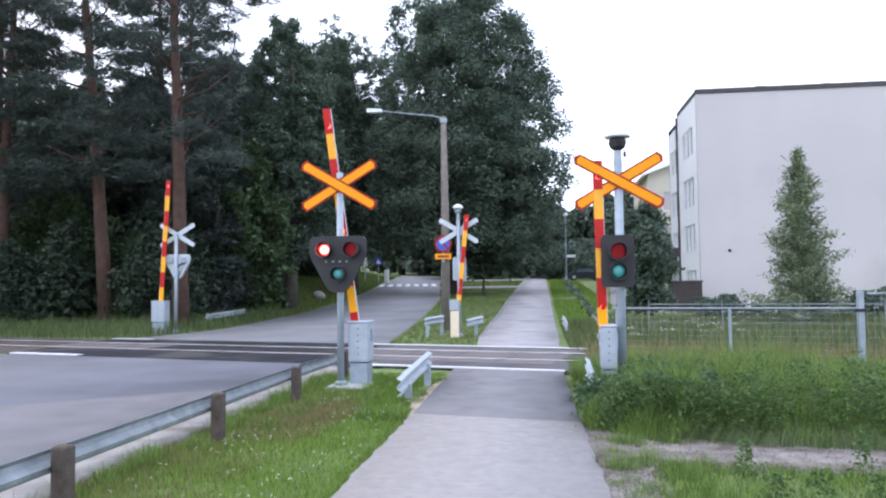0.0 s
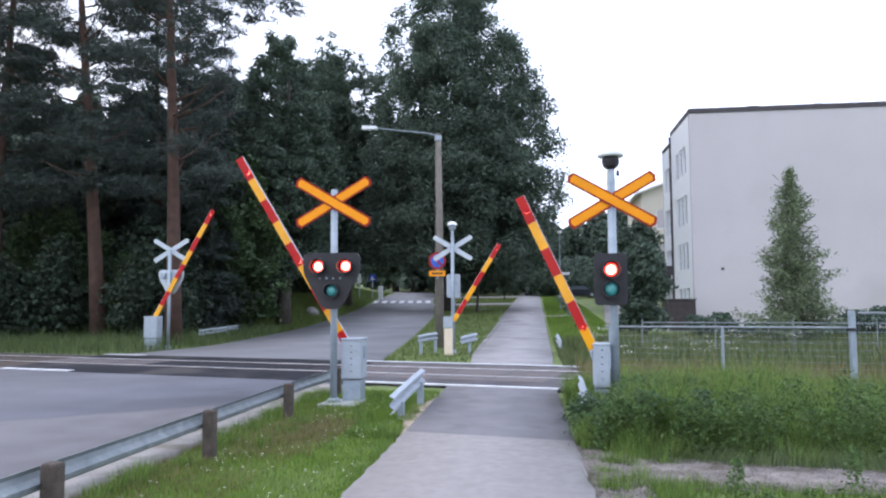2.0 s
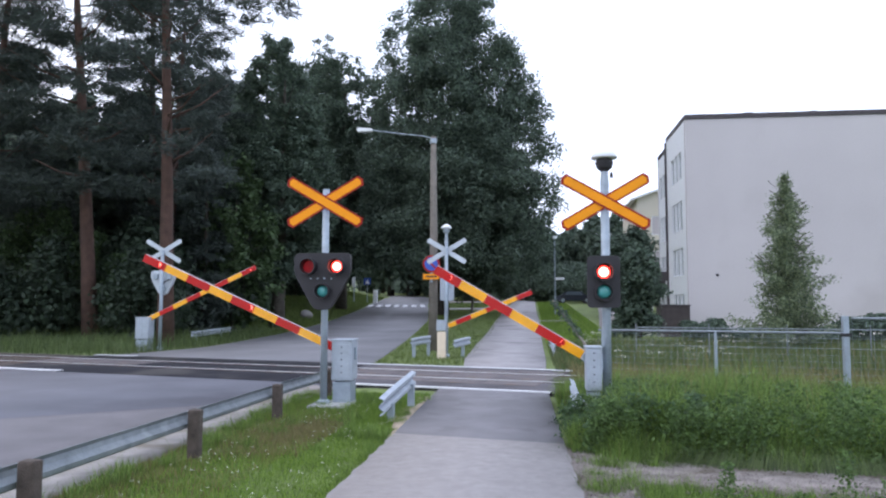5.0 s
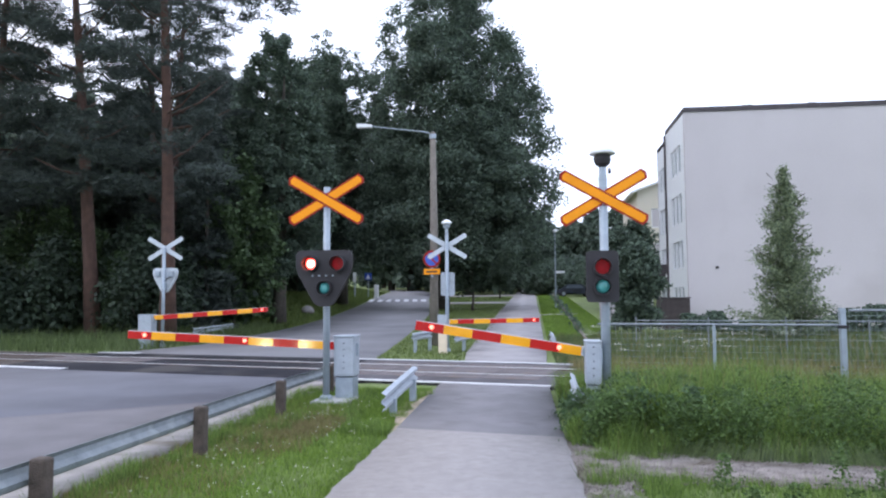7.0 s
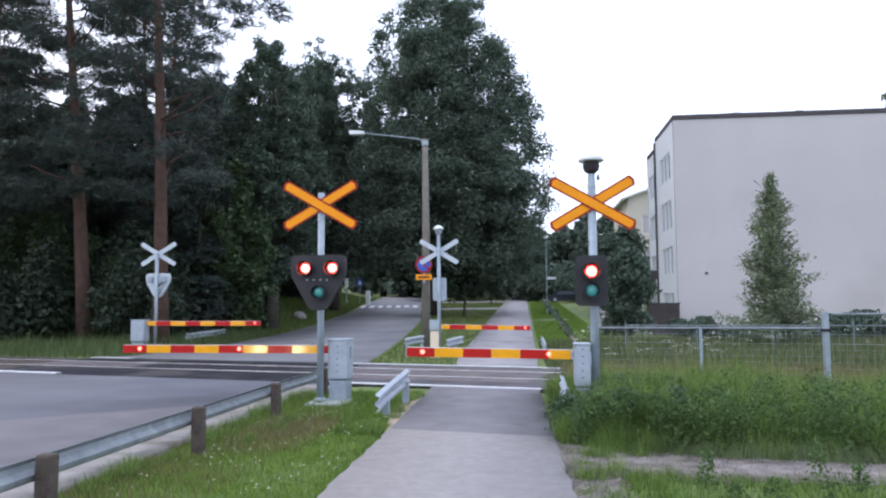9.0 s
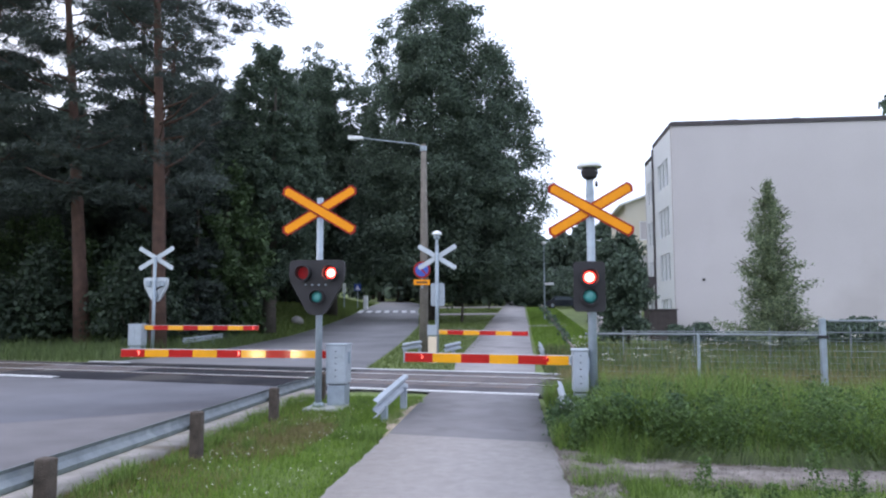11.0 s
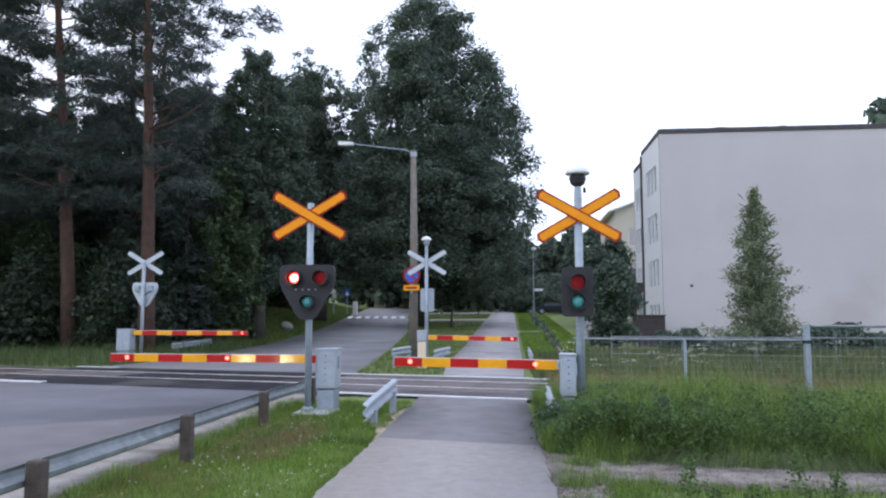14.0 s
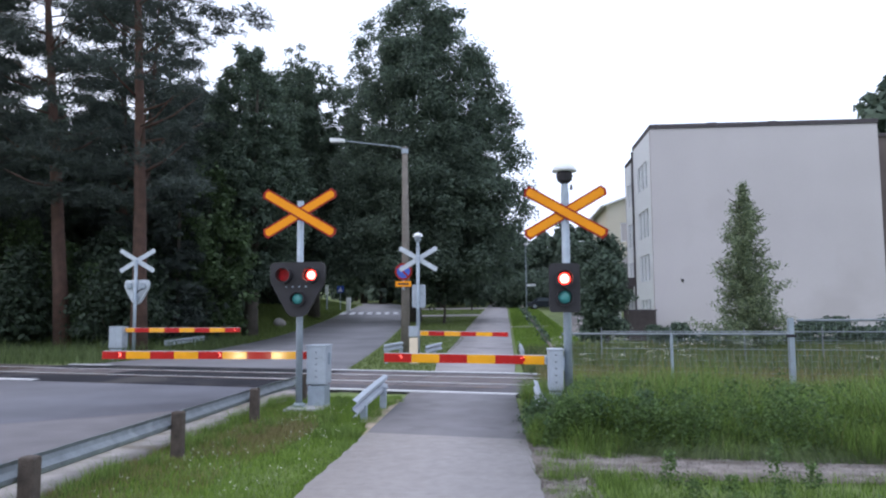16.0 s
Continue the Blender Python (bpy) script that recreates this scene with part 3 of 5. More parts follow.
def signal_back(name, x, y, top, heart, boxed, size=1.0):
    s = thing("crossing_signal", pose(x, y, 0) @ Matrix.Scale(size, 4), name, "railway signal", "far signals")
    post_of(s, top, 0.055)
    crossbuck(s, 3.27, 0.61, 0.36, 0.15, True, 0.08)
    if heart:
        part("signal_back", bm_plate(bmesh.new(), rounded([(-0.42, 2.62), (-0.42, 2.35), (-0.1, 1.8), (0.1, 1.8), (0.42, 2.35), (0.42, 2.62)], 0.13), 0.07, 0.2), SIGN_BACK, s, "grey back of a triangular signal head")
        for dx, z in ((-0.24, 2.42), (0.24, 2.42), (0.0, 2.02)):
            part("lamp_back", box(dx - 0.09, dx + 0.09, 0.0, 0.07, z - 0.1, z + 0.1, 0.02), GALV, s)
        part("cable", bm_tube(bmesh.new(), [(0, 0.03, 2.1), (0.1, 0.02, 2.25), (0.3, 0.03, 2.35)], [0.02] * 3, 6), BLACK, s)
    if boxed:
        part("signal_back", bm_plate(bmesh.new(), rounded([(-0.2, 2.45), (-0.2, 1.72), (0.22, 1.72), (0.22, 2.45)], 0.07), 0.07, 0.2), GALV_PALE, s, "pale back of an oblong signal head")
        part("rib", box(-0.04, 0.06, 0.0, 0.07, 1.75, 2.42, 0.01), GALV, s)
        bell(s, 3.72, 0.95, True)
    return s


def barrier(label, x, y, w, d, h, pivot_z, heading, length, band, tall, angles, body_dx, group, lamps, phase, ped=0.36, ped_mat=None):
    """A cabinet with a striped boom that turns about a pin; face: which way the lamps look."""
    b = thing("barrier", pose(x, y, 0), label, "barrier", group)
    dx = body_dx
    part("pedestal", box(dx - w / 2 + 0.02, dx + w / 2 - 0.02, -d / 2 + 0.02, d / 2 - 0.02, -0.1, ped, 0.01), ped_mat or GALV, b, "pedestal coloured cream for headlamp glow" if ped_mat else "")
    cab = part("cabinet", box(dx - w / 2, dx + w / 2, -d / 2, d / 2, ped + 0.02, h, 0.015), GALV_PALE, b, "pale grey steel drive cabinet")
    part("door", box(dx - w / 2 + 0.03, dx + w / 2 - 0.03, -d / 2 - 0.008, -d / 2 + 0.002, ped + 0.06, h - 0.05, 0.004), GALV_PALE, cab)
    for i in range(5 if ped < 0.5 else 0):
        part("rivet", box(dx - 0.012, dx + 0.012, -d / 2 - 0.014, -d / 2 - 0.006, 0.5 + i * 0.1, 0.518 + i * 0.1, 0.003), DARK_TRIM, cab)
    part("lid", box(dx - w / 2 - 0.012, dx + w / 2 + 0.012, -d / 2 - 0.012, d / 2 + 0.012, h, h + 0.03, 0.01), GALV_PALE, cab)
    part("latch", box(dx + w / 2, dx + w / 2 + 0.03, -0.05, 0.03, h - 0.3, h - 0.1, 0.005), GALV, cab)
    bo = part("boom", box(-0.12, length, -0.018, 0.018, -tall / 2 + 0.004, tall / 2 - 0.004, 0.004), BOOM_EDGE, b, "striped boom with small red lamps")
    n = math.ceil((length - 0.1) / band)
    for i in range(n):
        x1 = length + 0.002 - i * band
        x0 = max(x1 - band, 0.1)
        sm = box(x0, x1 - 0.002, -0.024, 0.024, -tall / 2, tall / 2 - 0.012)
        for v in sm.verts:
            v.co.y -= 0.022 * v.co.z * (1 if heading == 180 else -1)
        part("stripe", sm, BOOM_RED if i % 2 == 0 else BOOM_YELLOW, bo, "red band" if i % 2 == 0 else "yellow band")
    part("hub", bm_plate(bmesh.new(), [(0.09 * math.cos(k * math.tau / 14), 0.09 * math.sin(k * math.tau / 14)) for k in range(14)], -0.05, 0.05), GALV, bo)
    for lx in lamps:
        r = 0.034
        c = [(lx + r * math.cos(k * math.tau / 12), r * math.sin(k * math.tau / 12)) for k in range(12)]
        f = 1 if heading == 180 else -1
        part("boom_lamp", bm_plate(bmesh.new(), c, f * 0.024, f * 0.03), GLOW_BOOM, bo, "lit red boom lamp")
        # Plate added to blink the lamp; shut, it stands in for the unlit lens.
        sh = part("shutter", bm_plate(bmesh.new(), [(a - lx, q) for a, q in c], -0.0008, 0.0008), DIM_RED, bo, "added dark red plate that blinks the boom lamp")
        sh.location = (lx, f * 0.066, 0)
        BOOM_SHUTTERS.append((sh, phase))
    BOOMS.append((bo, pivot_z, heading, angles))
    return b


ANG_L = [(0, 82.5), (0.5, 76.5), (1, 70.5), (1.5, 64.5), (2.0, 59), (2.5, 53.2), (3, 46.8), (3.5, 40.8), (4, 35.3), (5, 24), (6, 13), (6.5, 8), (7, 3), (7.4, 0.4), (7.8, 0.2), (16, 0.2)]
ANG_R = [(0, 89.2), (0.5, 82.5), (1, 77), (1.5, 71.2), (2, 65.2), (2.5, 59.3), (3, 53), (3.5, 47), (4, 41), (5, 30), (6, 19), (6.5, 13.8), (7, 9), (7.5, 4.5), (7.9, 1.4), (8.3, 1), (16, 1)]
ANG_FL = [(0, 86.5), (0.5, 80.5), (1, 74.2), (1.5, 67.5), (2.5, 54.5), (3, 48.8), (3.5, 42.5), (4, 36.4), (5, 25), (6, 14), (6.5, 9.2), (7, 3.7), (7.5, 0.4), (7.9, -0.2), (16, -0.2)]
ANG_FR = [(0, 84), (0.5, 78), (1, 71.8), (1.5, 65.2), (2.5, 52.5), (3, 47), (3.5, 40.3), (4, 33.8), (5, 22), (6, 11), (6.5, 5.8), (7, 1), (7.4, -0.8), (7.8, -1), (16, -1)]


def build_signals():
    signal_three()
    signal_two()
    signal_back("grey back of a triangular crossing signal on a post", -12.95, 25.2, 3.3, True, False, 1.07)
    signal_back("grey back of a crossing signal with a bell", -2.5, 23.03, 3.6, False, True)
    barrier("grey barrier cabinet with a red and yellow boom by the road", -2.94, 12.05, 0.33, 0.4, 1.0, 0.855, 180, 3.72, 0.425, 0.14, ANG_L, 0.07, "near barriers", (3.42, 1.66), 1)
    barrier("grey barrier cabinet with a red and yellow boom by the footpath", 0.93, 11.1, 0.22, 0.34, 0.97, 0.83, 180, 2.54, 0.425, 0.145, ANG_R, 0.06, "near barriers", (2.3, 0.42), 1)
    barrier("grey barrier cabinet with a striped boom across the road", -13.5, 25.15, 0.5, 0.4, 1.12, 1.02, 0, 4.45, 0.55, 0.17, ANG_FL, 0.0, "far barriers", (4.25,), 1)
    barrier("grey barrier cabinet with a striped boom across the footpath", -2.53, 23.0, 0.3, 0.36, 1.1, 0.92, 0, 2.86, 0.5, 0.15, ANG_FR, -0.1, "far barriers", (2.7,), 1, 0.78, HEADLAMP_GLOW_CREAM)


build_signals()


# ---- rails, posts, fence ----
def beam_profile(bm, pts, z, hgt=0.3, plain=False):
    """A W-shaped crash rail through points (x, y, z)."""
    prof = [(0.0, -0.5), (0.06, -0.38), (0.06, -0.22), (0.0, -0.06), (0.0, 0.06), (0.06, 0.22), (0.06, 0.38), (0.0, 0.5)]
    if plain:
        prof = [(0.0, -0.5), (0.045, -0.36), (0.05, -0.15), (0.0, 0.06), (-0.012, 0.28), (0.022, 0.5)]
    rows = []
    for i, p in enumerate(pts):
        a, b = Vector(pts[max(i - 1, 0)]), Vector(pts[min(i + 1, len(pts) - 1)])
        d = (b - a).normalized()
        nrm = Vector((d.y, -d.x, 0)).normalized()
        rows.append([bm.verts.new(Vector(p) + nrm * o + Vector((0, 0, q * hgt))) for o, q in prof] + [bm.verts.new(Vector(p) + nrm * (o - 0.008) + Vector((0, 0, q * hgt))) for o, q in reversed(prof)])
    n = len(rows[0])
    for r0, r1 in zip(rows, rows[1:]):
        for k in range(n):
            bm.faces.new((r0[k], r0[(k + 1) % n], r1[(k + 1) % n], r1[k]))
    bm.faces.new(rows[0])
    bm.faces.new(list(reversed(rows[-1])))
    return bm


def build_guards():
    g = thing("guard_rail", pose(0, 0, 0), "galvanised crash barrier on timber posts along the road", "guard rail")
    part("beam", beam_profile(bmesh.new(), [(-3.54, y, 0.345) for y in (-4, 2, 6, 9, 11.5)] + [(-3.56, 12.6, 0.32), (-3.64, 13.4, 0.3)], 0.33, 0.185, True), GALV_OLD, g, "ribbed galvanised steel beam")
    for y in (-2.4, 0.2, 2.7, 5.28, 7.87, 10.4, 12.95):
        part("timber_post", box(-3.465, -3.335, y - 0.06, y + 0.06, -0.2, 0.47, 0.02), WOOD_POST, g, "weathered brown timber post")
    for lab, pts, posts in (
        ("short bent crash rail in the grass by the footpath", [(-1.93, 10.3, 0.19), (-1.9, 10.6, 0.24), (-1.83, 11.5, 0.34), (-1.79, 12.2, 0.4)], [(-1.85, 10.7, 0.2), (-1.76, 11.9, 0.34)]),
        ("short bent crash rail in tall grass by the footpath", [(0.78, 10.1, 0.22), (0.69, 10.5, 0.29), (0.67, 11.2, 0.4)], [(0.76, 10.4, 0.22), (0.74, 11.1, 0.34)]),
        ("short crash rail on the far grass island", [(-3.65, 23.2, 0.42), (-3.42, 23.6, 0.46), (-3.18, 24.2, 0.48)], [(-3.55, 23.3, 0.38), (-3.2, 24.1, 0.42)]),
        ("short crash rail on the far grass island", [(-2.3, 23.1, 0.38), (-2.12, 23.5, 0.42), (-1.88, 24.1, 0.46)], [(-2.05, 23.7, 0.4)]),
        ("low crash rail in the grass by the far road", [(-13.9, 29.5, 0.36), (-14.1, 32, 0.38), (-14.5, 35, 0.4)], [(-13.85, 30, 0.34), (-14.1, 33, 0.36)]),
        ("short crash rail end in the far verge", [(0.74, 22.6, 0.3), (0.7, 23.6, 0.42), (0.66, 24.4, 0.45)], [(0.78, 23.4, 0.38)]),
    ):
        s = thing("short_guard_rail", pose(0, 0, 0), lab, "guard rail", "short crash rails")
        part("beam", beam_profile(bmesh.new(), pts, 0, 0.25), GALV_PALE, s, "pale galvanised beam")
        for px, py, pz in posts:
            part("stub_post", box(px - 0.05, px + 0.05, py - 0.05, py + 0.05, -0.2, pz, 0.01), GALV, s)


def build_fence():
    """A wire mesh fence from the signal to a stout gate post and on."""
    A, B = Vector((1.27, 13.42, 0)), Vector((4.98, 12.57, 0))
    f = thing("mesh_fence", pose(0, 0, 0), "galvanised wire mesh fence standing in tall grass", "fence")
    d = (B - A)
    def span(p, q, top, mesh_top, bottom, cell=0.1):
        dd = q - p
        L = dd.length
        part("top_rail", bm_tube(bmesh.new(), [p + Vector((0, 0, top)), q + Vector((0, 0, top))], [0.021, 0.021], 8), GALV_OLD, f, "galvanised top rail")
        bm = bmesh.new()
        n = int(L / cell)
        for i in range(n + 1):
            c = p + dd * (i / n)
            bm_tube(bm, [c + Vector((0, 0, bottom)), c + Vector((0, 0, mesh_top))], [0.0016, 0.0016], 3, False)
        for j in range(int((mesh_top - bottom) / cell) + 1):
            z = bottom + j * cell
            bm_tube(bm, [p + Vector((0, 0, z)), q + Vector((0, 0, z))], [0.0018, 0.0018], 3, False)
        part("wire_mesh", bm, GALV, f, "square wire mesh")
    span(A, B, 1.15, 1.13, 0.1)
    C = B + Vector((6.5, -0.9, 0))
    span(B + Vector((0.1, 0, 0)), C, 1.38, 1.36, 0.1)
    for k in (0.02, 0.5):
        c = A + d * k
        part("fence_post", bm_tube(bmesh.new(), [c - Vector((0, 0, 0.2)), c + Vector((0, 0, 1.16))], [0.026, 0.026], 8), GALV, f)
    part("gate_post", box(B.x - 0.045, B.x + 0.045, B.y - 0.045, B.y + 0.045, -0.2, 1.42, 0.01), GALV, f, "stout square gate post")
    part("clamp", box(B.x - 0.1, B.x + 0.07, B.y - 0.07, B.y - 0.055, 1.1, 1.15, 0.005), BLACK, f)
    for k in (0.35, 0.7):
        c = B + (C - B) * k
        part("fence_post", bm_tube(bmesh.new(), [c - Vector((0, 0, 0.2)), c + Vector((0, 0, 1.39))], [0.026, 0.026], 8), GALV, f)
    # the second fence beyond the track
    g = thing("far_fence", pose(0, 0, 0), "low galvanised wire fence beyond the track", "fence")
    P, Q = Vector((3.0, 21.5, 0)), Vector((16, 18.3, 0))
    part("top_rail", bm_tube(bmesh.new(), [P + Vector((0, 0, 0.98)), Q + Vector((0, 0, 0.98))], [0.016, 0.016], 6), GALV_OLD, g)
    for i in range(8):
        c = P + (Q - P) * (i / 7)
        part("fence_post", bm_tube(bmesh.new(), [c, c + Vector((0, 0, 1.1))], [0.015, 0.015], 6), GALV_OLD, g)
    for z in (0.25, 0.5, 0.75):
        part("wire", bm_tube(bmesh.new(), [P + Vector((0, 0, z)), Q + Vector((0, 0, z))], [0.005, 0.005], 4), GALV, g)


build_guards()
build_fence()


# ---- street things ----
def build_street():
    p = thing("street_lamp", pose(-3.39, 26.55, 0.0), "grey timber lamp post with a long arm and a pale lantern", "street lamp")
    part("pole", bm_tube(bmesh.new(), [(0, 0, -0.1), (0.02, 0, 4), (0, 0, 7.7)], [0.17, 0.14, 0.1], 12), POLE_WOOD, p, "weathered round timber pole", True)
    part("bracket_band", bm_tube(bmesh.new(), [(0, 0, 7.45), (0, 0, 7.62)], [0.13, 0.13], 12), GALV, p)
    part("arm", bm_tube(bmesh.new(), [(0, 0, 7.62), (-0.35, -0.05, 7.72), (-1.4, -0.1, 7.85), (-2.3, -0.1, 7.98)], [0.026, 0.022, 0.02, 0.018], 8), GALV, p)
    lan = part("lantern", bm_plate(bmesh.new(), rounded([(-2.8, 7.93), (-2.25, 7.93), (-2.25, 8.03), (-2.8, 8.07)], 0.03), -0.2, 0.0), WHITE_PAINT, p, "pale flat lantern")
    s = thing("parking_sign", pose(-3.42, 26.3, 0), "round blue and red parking ban sign on the pole", "road sign")
    circ = lambda r: [(r * math.cos(k * math.tau / 28), 3.05 + r * math.sin(k * math.tau / 28)) for k in range(28)]
    rim = part("rim", bm_plate(bmesh.new(), circ(0.31), -0.02, 0.0), SIGN_RED, s, "red rim")
    part("disc", bm_plate(bmesh.new(), circ(0.24), -0.026, -0.02), SIGN_BLUE, rim, "blue disc")
    bm = box(-0.25, 0.25, -0.03, -0.026, -0.03, 0.03)
    bmesh.ops.rotate(bm, verts=bm.verts, cent=(0, 0, 0), matrix=Matrix.Rotation(radians(45), 3, "Y"))
    bmesh.ops.translate(bm, verts=bm.verts, vec=(0, 0, 3.05))
    part("bar", bm, SIGN_RED, rim)
    pl = part("plate", box(-0.29, 0.29, -0.02, 0.0, 2.5, 2.7, 0.004), SIGN_YELLOW, s, "small yellow plate below the disc")
    part("text_bar", box(-0.2, 0.2, -0.026, -0.02, 2.57, 2.63), BLACK, pl)
    part("clip", box(-0.03, 0.03, 0, 0.1, 2.4, 3.3), GALV, s)
    # thin lamp on the lawn
    t = thing("street_lamp", pose(1.95, 60, float(gz(60)) - 0.1), "thin grey steel lamp post by the lawn", "street lamp")
    part("pole", bm_tube(bmesh.new(), [(0, 0, -0.1), (0, 0, 6.2)], [0.07, 0.05], 8), GALV, t)
    part("lantern", bm_lathe(bmesh.new(), [(0.08, 0), (0.2, 0.05), (0.16, 0.2), (0.05, 0.25)], 0, 0, 6.15, 12), WHITE_PAINT, t)
    part("name_plate", box(0.05, 0.75, -0.02, 0.02, 2.85, 3.05), WHITE_PAINT, t)
    # crosswalk sign and posts by the far road
    c = thing("crosswalk_sign", pose(-19.0, 85, float(gz(85, -19.0))), "blue and white crosswalk sign on a post", "road sign")
    part("post", bm_tube(bmesh.new(), [(0, 0, 0), (0, 0, 3.0)], [0.05, 0.05], 8), GALV, c)
    fc = part("face", box(-0.4, 0.4, -0.08, -0.05, 2.2, 3.0, 0.01), SIGN_BLUE, c, "blue square sign")
    part("triangle", bm_plate(bmesh.new(), [(-0.28, 2.32), (0.28, 2.32), (0.0, 2.86)], -0.1, -0.08), WHITE_PAINT, fc)
    b = thing("marker_post", pose(-18.25, 86, float(gz(86))), "pale roadside marker post", "post")
    part("body", box(-0.25, 0.25, -0.2, 0.2, 0, 1.6, 0.03), WHITE_PAINT, b)
    b2 = thing("marker_post", pose(-20.6, 85, float(gz(85, -20.6))), "thin pale sign post by the road", "post")
    part("body", bm_tube(bmesh.new(), [(0, 0, 0), (0, 0, 2.2)], [0.08, 0.08], 6), GALV, b2)
    part("plate", box(-0.2, 0.2, -0.12, -0.08, 1.8, 2.9, 0.01), WHITE_PAINT, b2)
    w = thing("white_marker", pose(-7.0, 52, float(gz(52))), "slim white reflector post by the road", "post")
    part("body", bm_tube(bmesh.new(), [(0, 0, 0), (0, 0, 1.95)], [0.055, 0.05], 8), WHITE_PAINT, w)
    # leaning stake with a climber
    k = thing("leaning_stake", pose(0, 0, 0), "leaning stake overgrown with a climbing plant", "stake")
    part("stake", bm_tube(bmesh.new(), [(0.78, 24, 1.75), (1.1, 23.2, 1.25), (1.75, 21.6, 0.3), (2.0, 21, 0.0)], [0.03, 0.035, 0.04, 0.04], 6), POLE_WOOD, k)
    rr = np.random.default_rng(9)
    u = rr.uniform(0, 0.62, 420)
    cc = np.stack([0.78 + 1.22 * u, 24 - 3 * u, 1.75 - 1.75 * u], 1) + rr.normal(0, 0.06, (420, 3))
    lv, lf = leaf_quads(rr, cc, 0.05)
    ob = new("climber", raw_mesh("climber", lv, lf, LEAF))
    ob.parent = k
    tagged(ob, "leafy climbing plant", kind="stuff")
    # boulder
    r = np.random.default_rng(5)
    bm = bmesh.new()
    bmesh.ops.create_icosphere(bm, subdivisions=3, radius=0.45)
    for v in bm.verts:
        v.co *= 1 + 0.25 * noise.noise(v.co * 1.7)
        v.co.z *= 0.8
    o = thing("boulder", pose(-15.4, 50, float(gz(50, -15.4)) + 0.25), "grey boulder on the grass by the road", "boulder")
    part("stone", bm, mat("grey_stone", (0.2, 0.19, 0.18), 0.9, var=0.3, scale=3, fine=20, bump=0.6), o, "", True)
    # parked car on the far yard
    car = thing("parked_car", pose(5.0, 88, float(gz(88)), 0, 0, 5), "dark parked car beyond the lawn", "car")
    body = bm_plate(bmesh.new(), rounded([(-2.2, 0.3), (2.2, 0.3), (2.25, 0.75), (1.4, 0.9), (0.7, 1.4), (-1.0, 1.42), (-1.6, 0.95), (-2.2, 0.8)], 0.12, 3), -0.85, 0.85)
    part("body", body, mat("dark_car_paint", (0.03, 0.036, 0.055), 0.25, 0.3, var=0.1, coat=0.8), car)
    part("side_window", bm_plate(bmesh.new(), [(-1.2, 0.95), (1.0, 0.95), (0.6, 1.32), (-0.95, 1.34)], -0.87, -0.85), GLASS, car)
    for dx in (-1.4, 1.35):
        for yy in (-0.87, 0.7):
            wv = part("wheel", bm_plate(bmesh.new(), [(dx + 0.33 * math.cos(k * math.tau / 16), 0.33 + 0.33 * math.sin(k * math.tau / 16)) for k in range(16)], yy, yy + 0.2), BLACK, car)
            part("rim", bm_plate(bmesh.new(), [(dx + 0.2 * math.cos(k * math.tau / 12), 0.33 + 0.2 * math.sin(k * math.tau / 12)) for k in range(12)], yy - 0.01, yy), GALV, wv)


build_street()


# ---- buildings ----
def wall_grid(bm, origin, ax, length, z0, z1, thick, holes):
    """A wall along ax from origin with oblong holes (u0, u1, v0, v1), built up of blocks round them."""
    us = sorted({0.0, length, *[h[0] for h in holes], *[h[1] for h in holes]})
    vs = sorted({z0, z1, *[h[2] for h in holes], *[h[3] for h in holes]})
    ax = Vector(ax)
    nrm = Vector((-ax.y, ax.x, 0))
    for a, b in zip(us, us[1:]):
        for c, d in zip(vs, vs[1:]):
            mu, mv = (a + b) / 2, (c + d) / 2
            if any(h[0] < mu < h[1] and h[2] < mv < h[3] for h in holes):
                continue
            q = [Vector(origin) + ax * u + nrm * w + Vector((0, 0, v)) for u, w, v in ((a, 0, c), (b, 0, c), (b, thick, c), (a, thick, c), (a, 0, d), (b, 0, d), (b, thick, d), (a, thick, d))]
            vv = [bm.verts.new(p) for p in q]
            for f in ((0, 1, 2, 3), (4, 5, 6, 7), (0, 1, 5, 4), (1, 2, 6, 5), (2, 3, 7, 6), (3, 0, 4, 7)):
                bm.faces.new([vv[i] for i in f])
    bmesh.ops.remove_doubles(bm, verts=bm.verts, dist=0.001)
    return bm


